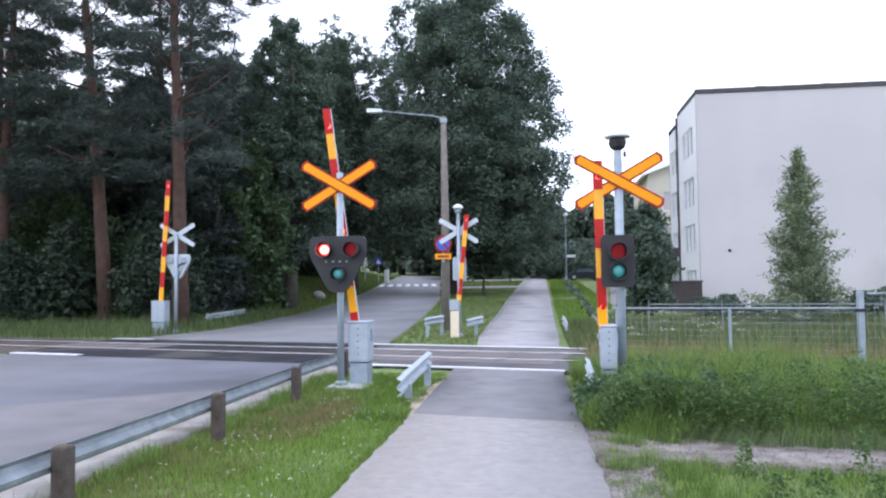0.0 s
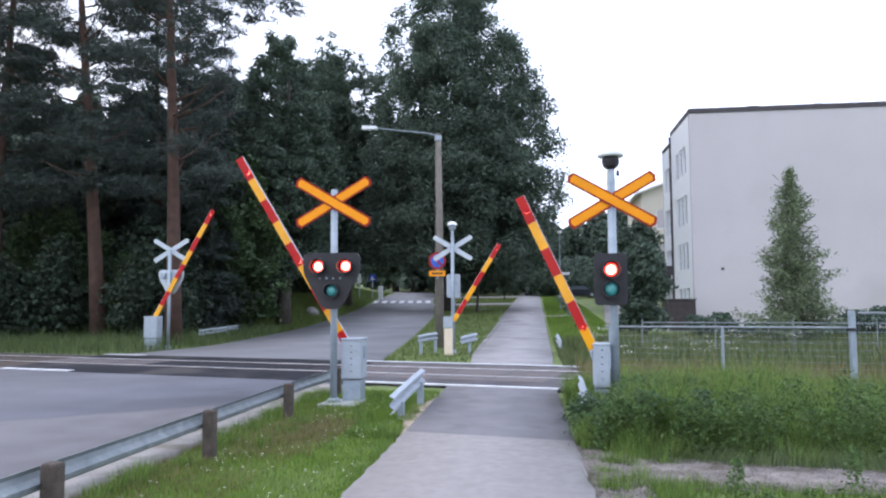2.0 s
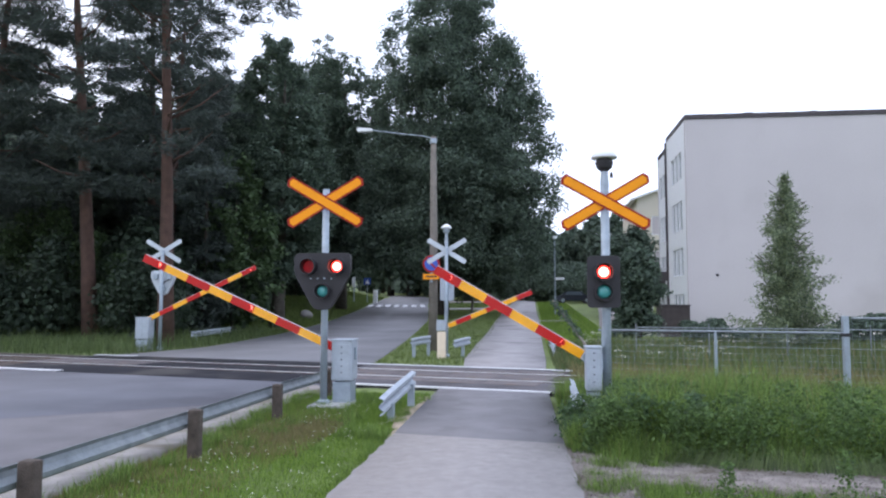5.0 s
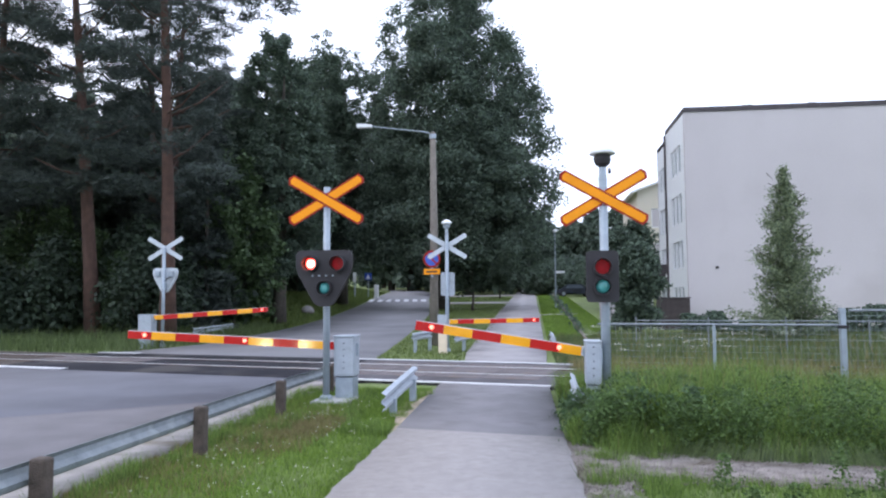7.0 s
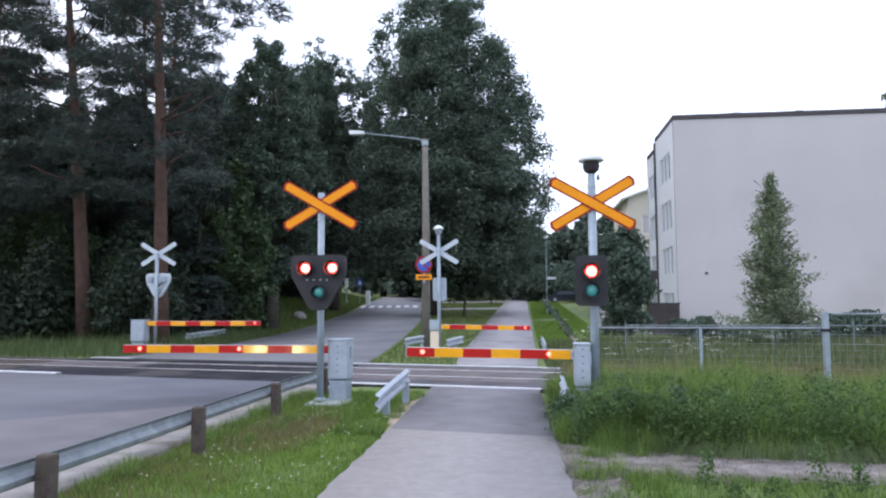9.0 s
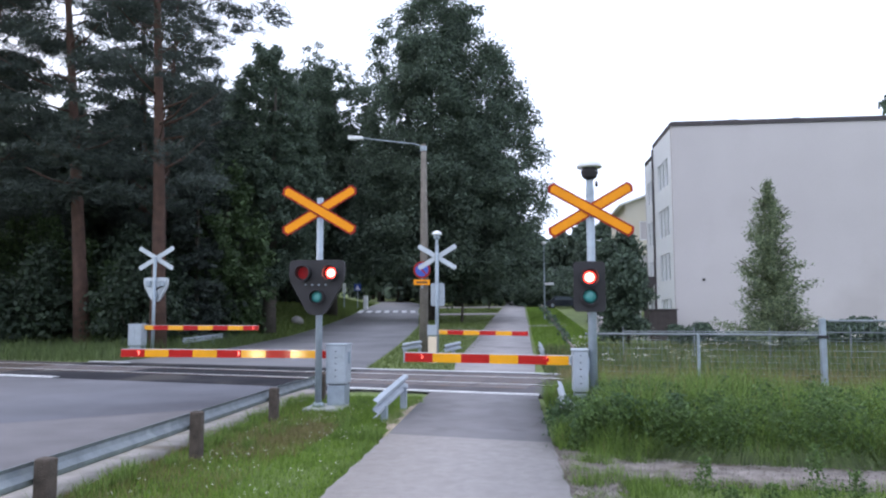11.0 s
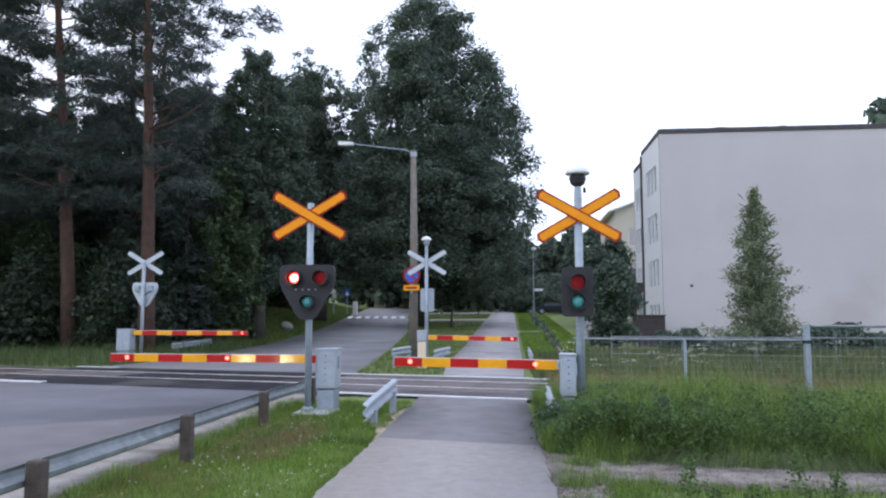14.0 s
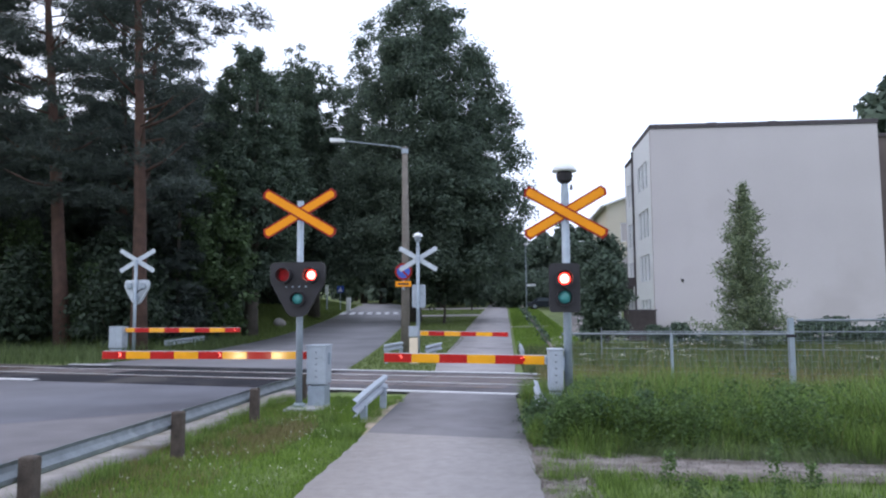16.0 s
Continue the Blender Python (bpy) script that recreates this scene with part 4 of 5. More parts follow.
def build_buildings():
    h = thing("apartment_block", pose(8.0, 38.9, 0), "pale plastered apartment block with a dark flat roof edge", "building")
    part("gable_wall", box(0, 11.5, 0, 0.3, -0.3, 11.15), PLASTER, h, "blank pale plaster gable wall")
    part("roof_edge", box(-0.03, 11.55, -0.05, 5.4, 11.15, 11.4, 0.02), DARK_TRIM, h, "dark sheet-metal roof edge")
    part("roof_edge", box(0.33, 11.55, 5.41, 10.5, 11.15, 11.3, 0.02), DARK_TRIM, h, "dark sheet-metal roof edge")
    for x0, x1 in ((3.0, 3.5), (6.2, 6.6)):
        part("roof_vent", box(x0, x1, 0.3, 1.2, 11.4, 11.52, 0.03), DARK_TRIM, h)
    part("back_wall", box(0.36, 11.5, 10.35, 10.6, -0.3, 11.15), PLASTER, h)
    part("end_wall", box(11.2, 11.5, 0.31, 10.34, -0.3, 11.15), PLASTER, h)
    part("wall_vent", box(1.34, 1.48, -0.05, 0.0, 3.08, 3.2, 0.01), BLACK, h)
    def side(x, y0, length, rows, cols, wall_top):
        holes = [(c, c + 0.75, a, b) for a, b in rows for c in cols]
        bm = bmesh.new()
        wall_grid(bm, (x, y0, 0), (0, 1, 0), length, -0.3, wall_top, -0.3, holes)
        part("side_wall", bm, WHITE_PAINT, h, "pale side wall with window rows")
        for c0, c1, a, b in holes:
            wdw = part("window", box(x + 0.12, x + 0.18, y0 + c0, y0 + c1, a, b), GALV, h, "window set in the side wall")
            part("pane", box(x + 0.1, x + 0.12, y0 + c0 + 0.06, y0 + c1 - 0.06, a + 0.06, b - 0.06), GLASS, wdw)
    rows = [(8.3, 9.75), (5.6, 7.15), (3.2, 4.65), (1.0, 2.2)]
    side(0.0, 0.31, 5.1, rows, (0.9, 1.9, 2.9), 11.14)
    side(0.35, 5.42, 4.9, rows, (0.4, 1.4, 2.6, 3.6), 11.0)
    part("downpipe", bm_tube(bmesh.new(), [(-0.06, 5.35, 0.2), (-0.06, 5.35, 11.1)], [0.06, 0.06], 6), DARK_TRIM, h, "dark downpipe")
    for y, z in ((6.2, 3.1), (8.4, 2.9)):
        part("canopy", box(-0.9, 0.44, y, y + 1.3, z, z + 0.5, 0.03), DARK_TRIM, h, "dark porch canopy")
    part("porch_railing", box(-1.0, -0.9, 5.6, 8.6, 0.9, 1.9, 0.02), WHITE_PAINT, h)
    wing = thing("annex_wing", pose(19.6, 41, 0), "brown clad wing beside the apartment block", "building")
    part("wall", box(0, 9, 0, 9, -0.3, 10.9), mat("brown_cladding", (0.12, 0.095, 0.09), 0.9, var=0.15, scale=1.2, fine=20), wing)
    part("roof", box(-0.1, 9.1, -0.1, 9.1, 10.9, 11.1, 0.02), DARK_TRIM, wing)
    bn = thing("bin_shelter", pose(6.3, 37.0, float(gz(37.0))), "dark brown board shelter by the yard", "shelter")
    part("wall", box(0, 1.35, 0, 1.5, -0.1, 1.45, 0.02), mat("dark_boards", (0.05, 0.04, 0.04), 0.9, var=0.3, scale=4), bn)
    part("lid", box(-0.05, 1.4, -0.05, 1.55, 1.45, 1.52, 0.02), DARK_TRIM, bn)
    # cream house behind
    c = thing("cream_house", pose(11.0, 78, 0.67), "cream plastered house with a pale pitched roof", "building")
    hole = [(1.4, 2.8, 8.2, 10.2), (1.4, 2.8, 4.8, 6.6)]
    bm = bmesh.new()
    wall_grid(bm, (0, 0, 0), (1, 0, 0), 9.0, -0.5, 12.2, 0.3, hole)
    part("front_wall", bm, PLASTER_WARM, c)
    bm = bm_plate(bmesh.new(), [(0, 12.2), (9, 12.2), (4.5, 13.7)], 0, 0.3)
    part("gable", bm, PLASTER_WARM, c)
    part("side_wall", box(0, 0.3, 0.31, 12, -0.5, 12.2), PLASTER_WARM, c)
    for s in (-1, 1):
        bm = bmesh.new()
        q = [(4.5 + s * 5.2, -0.6, 11.95), (4.5, -0.6, 13.85), (4.5, 12.4, 13.85), (4.5 + s * 5.2, 12.4, 11.95)]
        top = [bm.verts.new(p) for p in q]
        bot = [bm.verts.new((p[0], p[1], p[2] - 0.2)) for p in q]
        bm.faces.new(top)
        bm.faces.new(list(reversed(bot)))
        for k in range(4):
            bm.faces.new((top[k], bot[k], bot[(k + 1) % 4], top[(k + 1) % 4]))
        part("roof", bm, WHITE_PAINT, c, "pale roof edge")
    for u0, u1, a, b in hole:
        w = part("window", box(u0, u1, 0.12, 0.18, a, b), WHITE_PAINT, c)
        part("pane", box(u0 + 0.1, u1 - 0.1, 0.1, 0.12, a + 0.1, b - 0.1), PLASTER, w, "drawn pale blind")


build_buildings()


# ---- plants ----
def limbs(bm, rng, height, radius, spread, first, count):
    """A trunk with limbs that reach into the crown."""
    lean = rng.normal(0, 0.02, 2)
    pts = [(lean[0] * height * t + 0.08 * math.sin(5 * t), lean[1] * height * t, height * t - 0.2) for t in np.linspace(0, 1, 8)]
    bm_tube(bm, pts, [radius * (1.25 - 1.1 * t) if t else radius * 1.5 for t in np.linspace(0, 1, 8)], 9)
    for i in range(count):
        t = first + (0.92 - first) * (i + rng.uniform(0, 1)) / count
        p = Vector((lean[0] * height * t, lean[1] * height * t, height * t))
        an = rng.uniform(0, math.tau)
        ln = float(spread * rng.uniform(0.5, 0.95) * (1.15 - t * 0.75))
        d = Vector((math.cos(an), math.sin(an), rng.uniform(0.25, 0.8)))
        q = p + d * ln
        bm_tube(bm, [p, p + d * ln * 0.5 + Vector((0, 0, -0.08 * ln)), q], [radius * 0.38 * (1.1 - t), radius * 0.22 * (1.1 - t), 0.015], 5)


def facing_leaves(rng, c, n, size, long=1.0, wide=0.55):
    """A pointed leaf at each centre, its face turned towards n."""
    n = n / (np.linalg.norm(n, axis=1)[:, None] + 1e-9)
    a = np.cross(n, rng.normal(size=n.shape))
    a /= np.linalg.norm(a, axis=1)[:, None] + 1e-9
    b = np.cross(n, a)
    s = (size * rng.uniform(0.6, 1.4, len(c)))[:, None]
    v = np.stack([c - a * s * long, c + b * s * wide, c + a * s * long, c - b * s * wide], 1).reshape(-1, 3)
    return v, np.arange(4 * len(c)).reshape(-1, 4)


def clump_leaves(rng, cl, leaves, size, material, flat=0.8):
    """Leaves on the outsides of clumps (x, y, z, radius), facing out and up."""
    cl = np.array(cl)
    k = rng.choice(len(cl), leaves, p=cl[:, 3] ** 2 / (cl[:, 3] ** 2).sum())
    d = rng.normal(size=(leaves, 3)) + (0, 0, 0.25)
    d /= np.linalg.norm(d, axis=1)[:, None]
    rad = cl[k, 3] * (0.35 + 0.95 * rng.uniform(0, 1, leaves) ** 0.9)
    c = cl[k, :3] + d * rad[:, None] * (1, 1, flat) + rng.normal(0, 0.1, (leaves, 3))
    c[:, 2] = np.maximum(c[:, 2], 0.15)
    nrm = d * 0.8 + (0, 0, 0.45) + rng.normal(0, 0.45, (leaves, 3))
    v, f = facing_leaves(rng, c, nrm, size)
    return raw_mesh("crown", v, f, material)


def leader_clumps(rng, leaders):
    """Clumps round several leading stems (x, y, low, top, radius), each an uneven egg with a thin tip."""
    cl = []
    for x, y, low, top, rad in leaders:
        for i in range(int(12 * rad * math.sqrt(top - low))):
            t = rng.uniform(0, 1) ** 0.8
            r = rad * math.sin(math.pi * min(0.97, 0.2 + 0.77 * t)) ** 0.5 * rng.uniform(0.2, 1.0) ** 0.55
            an = rng.uniform(0, math.tau)
            size = rng.uniform(0.13, 0.36) * rad * (1.0 - 0.4 * t)
            cl.append((x + r * math.cos(an), y + r * math.sin(an), low + (top - low) * t, max(size, 0.22)))
    return cl


def leader_crown(seed, leaders, leaves, size, material):
    rng = np.random.default_rng(seed)
    return clump_leaves(rng, leader_clumps(rng, leaders), leaves, size, material)


def broadleaf(seed, height, width, low, leaves, size, material, lean_top=0.6):
    """A single crown: clumps on an uneven egg, thick with leaves at their rims."""
    rng = np.random.default_rng(seed)
    cl = []
    for i in range(max(80, int(120 * (width / 8)))):
        t = rng.uniform(0, 1) ** 0.9
        z = low + (height - low) * t
        r = width / 2 * (math.sin(math.pi * min(1, (0.12 + 0.88 * t) ** lean_top)) ** 0.6) * (rng.uniform(0.3, 1.0) ** 0.7 if width > 5 else rng.uniform(0.1, 1.0))
        if t > 0.93:
            r *= 0.5
        an = rng.uniform(0, math.tau)
        cl.append((r * math.cos(an), r * math.sin(an), z, rng.uniform(0.08, 0.17) * width * (1.1 - 0.5 * t) * (1.0 if width > 5 else 1.55)))
    return clump_leaves(rng, cl, leaves, size, material, 0.75)


def pine_crown(seed, height, spread, low, branches, per, size):
    """An open pine crown: flat tufts of needles at the ends of tiered boughs."""
    rng = np.random.default_rng(seed)
    cl = []
    for i in range(branches):
        t = (i + rng.uniform(0, 1)) / branches
        z = low + (height - low) * t + rng.normal(0, 0.15)
        reach = spread * (0.62 + 0.5 * math.sin(math.pi * (0.12 + 0.8 * t))) * rng.uniform(0.45, 1.0) * (1 if t < 0.85 else 1.8 - t)
        an, rise = rng.uniform(0, math.tau), rng.uniform(-0.16, 0.14)
        for k in range(int(3 + 2.2 * reach)):
            s = rng.uniform(0.3, 1) ** 0.7
            off = rng.normal(0, 0.17) * reach * (1.1 - 0.6 * s)
            cl.append((math.cos(an) * reach * s - math.sin(an) * off, math.sin(an) * reach * s + math.cos(an) * off, z + reach * s * rise + rng.normal(0, 0.1), rng.uniform(0.25, 0.62)))
    cl = np.array(cl)
    k = np.repeat(np.arange(len(cl)), per)
    d = rng.normal(size=(len(k), 3)) * (0.55, 0.55, 0.2)
    c = cl[k, :3] + d * cl[k, 3:4]
    v, f = leaf_quads(rng, c, size, 0.3, 2.2, 0.24)
    return raw_mesh("crown", v, f, NEEDLE)


def needles(seed, height, spread, low, branches, per, size, droop):
    """A spruce's crown: needled twigs along drooping branches."""
    rng = np.random.default_rng(seed)
    pts = []
    for i in range(branches):
        t = (i + rng.uniform(0, 1)) / branches
        z = low + (height - low) * t
        L = spread * ((1 - t) * 0.95 + 0.06) * rng.uniform(0.75, 1.1)
        an = rng.uniform(0, math.tau)
        n = max(6, int(per * L / spread))
        s = rng.uniform(0.15, 1, n) ** 0.8
        off = rng.normal(0, 1, n) * (0.16 * L * (1 - 0.5 * s) + 0.12)
        zz = z + L * s * droop + rng.normal(0, 0.14, n) - 0.1 * L * s * s
        pts.append(np.stack([np.cos(an) * L * s - np.sin(an) * off, np.sin(an) * L * s + np.cos(an) * off, zz], 1))
    c = np.concatenate(pts)
    c = np.repeat(c, 7, 0) + rng.normal(0, 1, (7 * len(c), 3)) * (0.17, 0.17, 0.09)
    v, f = leaf_quads(rng, c, size, 0.4, 2.0, 0.42)
    return raw_mesh("crown", v, f, NEEDLE)


def tree(kind_name, label, trunk_bm, crown_me, bark):
    t = thing(kind_name, pose(0, 0, -50), label, "tree")
    part("trunk", trunk_bm, bark, t, "", True)
    c = new("crown", crown_me)
    c.parent = t
    return t


def plant(proto, spots, group):
    """The first spot takes the prototype itself, the rest its copies; spots: x, y, turn, scale."""
    for i, (x, y, a, s) in enumerate(spots):
        m = pose(x, y, float(gz(y, x)) - 0.05, 0, 0, a) @ Matrix.Scale(s, 4)
        if i == 0:
            proto.matrix_world = m
            proto["group"] = group
        else:
            o = copy_thing(proto, pose(x, y, float(gz(y, x)) - 0.05, 0, 0, a))
            o.scale = (s, s, s)


def build_trees():
    rng = np.random.default_rng(11)
    def trunk(seed, h, r, spread, first, n):
        bm = bmesh.new()
        limbs(bm, np.random.default_rng(seed), h, r, spread, first, n)
        return bm
    big = tree("maple_tree", "huge dark leafy tree with an uneven crown", trunk(1, 21, 0.5, 6, 0.15, 30), leader_crown(2, [(0.5, 0, 5, 27.6, 4.8), (3.0, -1, 4, 25.4, 4.0), (6.6, 0.5, 3, 18.8, 3.6), (5.0, 2, 8, 23.0, 3.6), (-3.2, 0, 6, 25.4, 3.2), (-4.8, 1, 4, 22.0, 2.6), (0, -3, 4, 22, 4.6), (3.8, -2.5, 3, 15, 4.2), (-3.4, -2, 3.5, 15, 3.4)], 250000, 0.12, LEAF_HAZED), BARK)
    plant(big, [(-7.3, 60, 0, 1.0)], "large leafy trees by the road")
    mid = tree("alder_tree", "dark leafy roadside tree with a ragged top", trunk(3, 14.5, 0.34, 3, 0.2, 22), leader_crown(4, [(-0.5, 0, 3, 17.0, 2.0), (0.8, 0.3, 3, 15.6, 1.7), (-1.9, 0.5, 3.2, 14.4, 2.0), (1.6, 0, 3, 12.5, 2.0), (-2.2, -0.5, 3, 11, 2.2), (0.2, -1, 2.8, 11, 2.4)], 95000, 0.095, LEAF), BARK)
    plant(mid, [(-14.3, 41, 0, 1.0), (-19.5, 54, 160, 1.2), (-21.5, 75, 290, 1.5), (-25.5, 62, 80, 1.05), (-27, 78, 40, 1.15)], "roadside alders")
    spire = tree("alder_tree", "tall dark leafy roadside tree with two pointed tops", trunk(23, 21, 0.4, 4, 0.2, 24), leader_crown(24, [(-1.8, 0, 4, 25.0, 2.4), (-3.4, 0.5, 5, 22.8, 2.4), (0.4, 0, 4, 23.4, 2.6), (2.2, 0.3, 4, 22.2, 2.5), (-0.5, -1.5, 4, 19, 3.4), (2.6, -0.5, 4, 18, 3.0)], 110000, 0.115, LEAF), BARK)
    plant(spire, [(-16.9, 65, 0, 1.0), (-20.7, 70, 130, 0.95)], "roadside alders")
    pine = tree("pine_tree", "tall pine with a reddish trunk and open crown", trunk(5, 22, 0.25, 3.8, 0.3, 34), pine_crown(6, 23, 4.6, 5.8, 86, 42, 0.08), BARK_PINE)
    plant(pine, [(-14.2, 28, 0, 1.0), (-18.6, 30, 100, 1.05), (-24.5, 31, 200, 1.0), (-21.5, 40, 40, 1.0), (-29, 36, 280, 1.08), (-26.5, 33, 90, 1.0), (-18.9, 37, 150, 0.9)], "pines by the track")
    for o in bpy.data.objects:
        if o.name.startswith("pine_tree") and abs(o.location.x + 18.6) < 0.01:
            o.rotation_euler = (Matrix.Rotation(radians(-6.0), 3, "Y") @ Matrix.Rotation(radians(100), 3, "Z")).to_euler()
    spruce = tree("spruce_tree", "dense dark spruce with drooping boughs", trunk(7, 17, 0.2, 0.5, 0.5, 3), needles(8, 18, 3.2, 0.6, 120, 30, 0.12, -0.18), BARK)
    plant(spruce, [(-15.9, 35, 0, 0.66), (-18.0, 40, 70, 0.74), (-22.8, 40, 160, 0.56), (-28, 40, 20, 0.72), (-33, 38, 90, 0.7), (-25.2, 37, 200, 0.55), (-20.4, 41, 20, 0.56), (-30.5, 44, 80, 0.76), (-19.9, 46, 240, 0.8), (-26, 52, 120, 0.8), (-33, 54, 60, 0.85), (-40, 52, 10, 0.8), (-38, 62, 200, 0.85), (-23, 48, 10, 0.76), (-19.6, 44, 30, 0.7), (-31, 31.5, 60, 0.5), (-23, 34.5, 260, 0.45)], "dark spruces behind the pines")
    under = tree("undergrowth_tree", "low bushy undergrowth tree with leaves coloured dark for shade", trunk(9, 3.6, 0.06, 1.4, 0.15, 8), broadleaf(10, 4.4, 3.6, 0.2, 5000, 0.12, LEAF_DARK, 0.9), BARK)
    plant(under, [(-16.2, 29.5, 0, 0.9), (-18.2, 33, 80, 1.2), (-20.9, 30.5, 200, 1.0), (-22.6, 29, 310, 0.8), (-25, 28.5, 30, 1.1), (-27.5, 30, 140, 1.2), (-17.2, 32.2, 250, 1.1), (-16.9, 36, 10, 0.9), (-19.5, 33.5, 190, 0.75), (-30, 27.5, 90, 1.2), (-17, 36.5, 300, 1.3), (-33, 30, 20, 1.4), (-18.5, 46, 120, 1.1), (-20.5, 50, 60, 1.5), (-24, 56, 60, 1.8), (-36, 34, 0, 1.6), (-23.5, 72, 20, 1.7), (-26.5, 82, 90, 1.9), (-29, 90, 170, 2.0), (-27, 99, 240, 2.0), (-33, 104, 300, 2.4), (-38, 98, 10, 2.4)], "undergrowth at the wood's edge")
    sapling = tree("sapling", "light green young broadleaf tree at the wood's edge", trunk(25, 5.0, 0.05, 1.6, 0.15, 12), leader_crown(26, [(0, 0, 0.5, 6.2, 1.3), (0.8, 0.2, 0.4, 4.4, 1.1), (-0.8, 0, 0.4, 4.0, 1.2)], 9000, 0.085, SAPLING), BARK)
    plant(sapling, [(-18.0, 31.0, 0, 0.62), (-20.2, 32.5, 80, 0.8), (-15.0, 36.5, 160, 1.45), (-22.5, 33.5, 250, 1.0), (-24.5, 34.5, 30, 1.2), (-16.6, 33.5, 120, 0.55), (-14.9, 37.5, 40, 0.6)], "saplings at the wood's edge")
    # woods closing the view at the path's end
    far = tree("wood_tree", "tall leafy tree of the far wood", trunk(12, 15, 0.3, 4, 0.2, 10), broadleaf(13, 17, 9.5, 0.6, 5000, 0.5, LEAF_HAZED, 0.8), BARK)
    spots = []
    for i in range(20):
        a = rng.uniform(-0.78, 0.10)
        d = rng.uniform(105, 170)
        if -40 < a * d < -11 and d < 150:
            d += 50
        spots.append((a * d, d, rng.uniform(0, 360), rng.uniform(0.6, 0.95)))
    for i in range(9):
        spots.append((rng.uniform(-75, -38), rng.uniform(62, 110), rng.uniform(0, 360), rng.uniform(0.5, 0.8)))
    spots += [(-9, 104, 0, 0.75), (-7.5, 112, 50, 0.75), (3.5, 122, 20, 0.62), (5.5, 118, 50, 0.6), (10, 112, 90, 0.62), (14, 125, 10, 0.8)]
    spots += [(-26.5, 76, 15, 1.15), (-8.5, 99, 40, 1.3), (-14, 121, 0, 0.95), (-9, 118, 70, 0.9), (-21, 136, 20, 1.0), (-14.5, 134, 150, 0.95), (-8.5, 131, 240, 0.9), (-31, 153, 10, 1.05), (-24, 150, 100, 1.0), (-18, 152, 190, 1.0), (-12, 150, 280, 1.0), (-6, 148, 30, 0.95), (-1, 152, 60, 0.9)]
    spots += [(-26, 60, 30, 1.1), (-23.6, 58, 140, 1.0), (-28.7, 62, 260, 1.15), (-20.5, 124, 80, 1.5), (-24.5, 128, 200, 1.5)]
    for i in range(11):
        spots.append((-17.6 - 1.75 * i, 41 + 5 * (i % 3), 67.0 * i, 0.54 + 0.07 * (i % 4) + 0.012 * i))
    plant(far, spots, "leafy wood")
    # behind the apartment block
    plant_more = [(31.6, 60, 40, 1.18), (36.5, 64, 140, 1.25)]
    for x, y, a, s in plant_more:
        o = copy_thing(far, pose(x, y, -0.1, 0, 0, a))
        o.scale = (s, s, s)
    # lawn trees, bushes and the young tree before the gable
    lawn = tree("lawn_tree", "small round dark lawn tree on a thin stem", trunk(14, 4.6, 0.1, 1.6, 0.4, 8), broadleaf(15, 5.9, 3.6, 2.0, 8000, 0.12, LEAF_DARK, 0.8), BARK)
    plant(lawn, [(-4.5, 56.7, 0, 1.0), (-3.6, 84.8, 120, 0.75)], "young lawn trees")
    dark = tree("dark_bush_tree", "dense dark bushy tree by the building corner", trunk(16, 4.0, 0.16, 1.4, 0.2, 10), broadleaf(17, 5.6, 3.0, 0.9, 12000, 0.12, LEAF, 0.85), BARK)
    plant(dark, [(4.45, 31.5, 0, 0.72), (6.9, 58, 40, 1.1), (9.4, 68, 200, 1.35)], "bushy trees by the building")
    bush = tree("shrub", "wide leafy shrub on the lawn", trunk(18, 1.6, 0.04, 1.2, 0.1, 8), broadleaf(19, 2.6, 4.6, 0.1, 9000, 0.12, LEAF, 0.9), BARK)
    plant(bush, [(2.4, 97, 0, 1.5), (4.2, 100, 90, 1.6), (6.2, 101, 30, 1.7), (9.0, 92, 160, 1.6)], "shrubs by the path")
    young = tree("young_larch", "slender young light-green tree with twiggy boughs", trunk(20, 5.7, 0.05, 1.5, 0.08, 46), young_crown(), BARK)
    plant(young, [(8.3, 25.2, 0, 1.02)], "")
    hedge = np.random.default_rng(21)
    n = 42000
    x = hedge.uniform(6.0, 26, n)
    hh = 0.75 + 0.25 * np.sin(x * 2.1) + 0.2 * np.sin(x * 5.3 + 1) + np.where(x > 11.2, 0.2, 0)
    c = np.stack([x, 30 + hedge.normal(0, 0.6, n), hh * hedge.uniform(0, 1, n) ** 0.5], 1)
    v, f = leaf_quads(hedge, c, 0.08, 0.2)
    tagged(new("hedge", raw_mesh("hedge", v, f, LEAF)), "low uneven hedge before the gable wall", "hedge", kind="stuff")


def young_crown():
    rng = np.random.default_rng(22)
    pts = []
    for i in range(190):
        t = (i + rng.uniform(0, 1)) / 190
        z = 0.35 + 5.4 * t
        L = (1.36 * (1 - t) ** 0.75 + 0.04) * rng.uniform(0.5, 1.12)
        if rng.uniform() < 0.05:
            L *= 1.35
        an = rng.uniform(0, math.tau)
        n = int(280 * L / 1.3) + 12
        s = rng.uniform(0.1, 1, n)
        w = 0.05 + 0.07 * L
        pts.append(np.stack([np.cos(an) * L * s + rng.normal(0, w, n), np.sin(an) * L * s + rng.normal(0, w, n), z - 0.25 * L + 0.5 * L * s + rng.normal(0, 0.07, n)], 1))
    c = np.concatenate(pts)
    v, f = leaf_quads(rng, c, 0.042, 0.1)
    return raw_mesh("crown", v, f, LEAF_LIGHT)


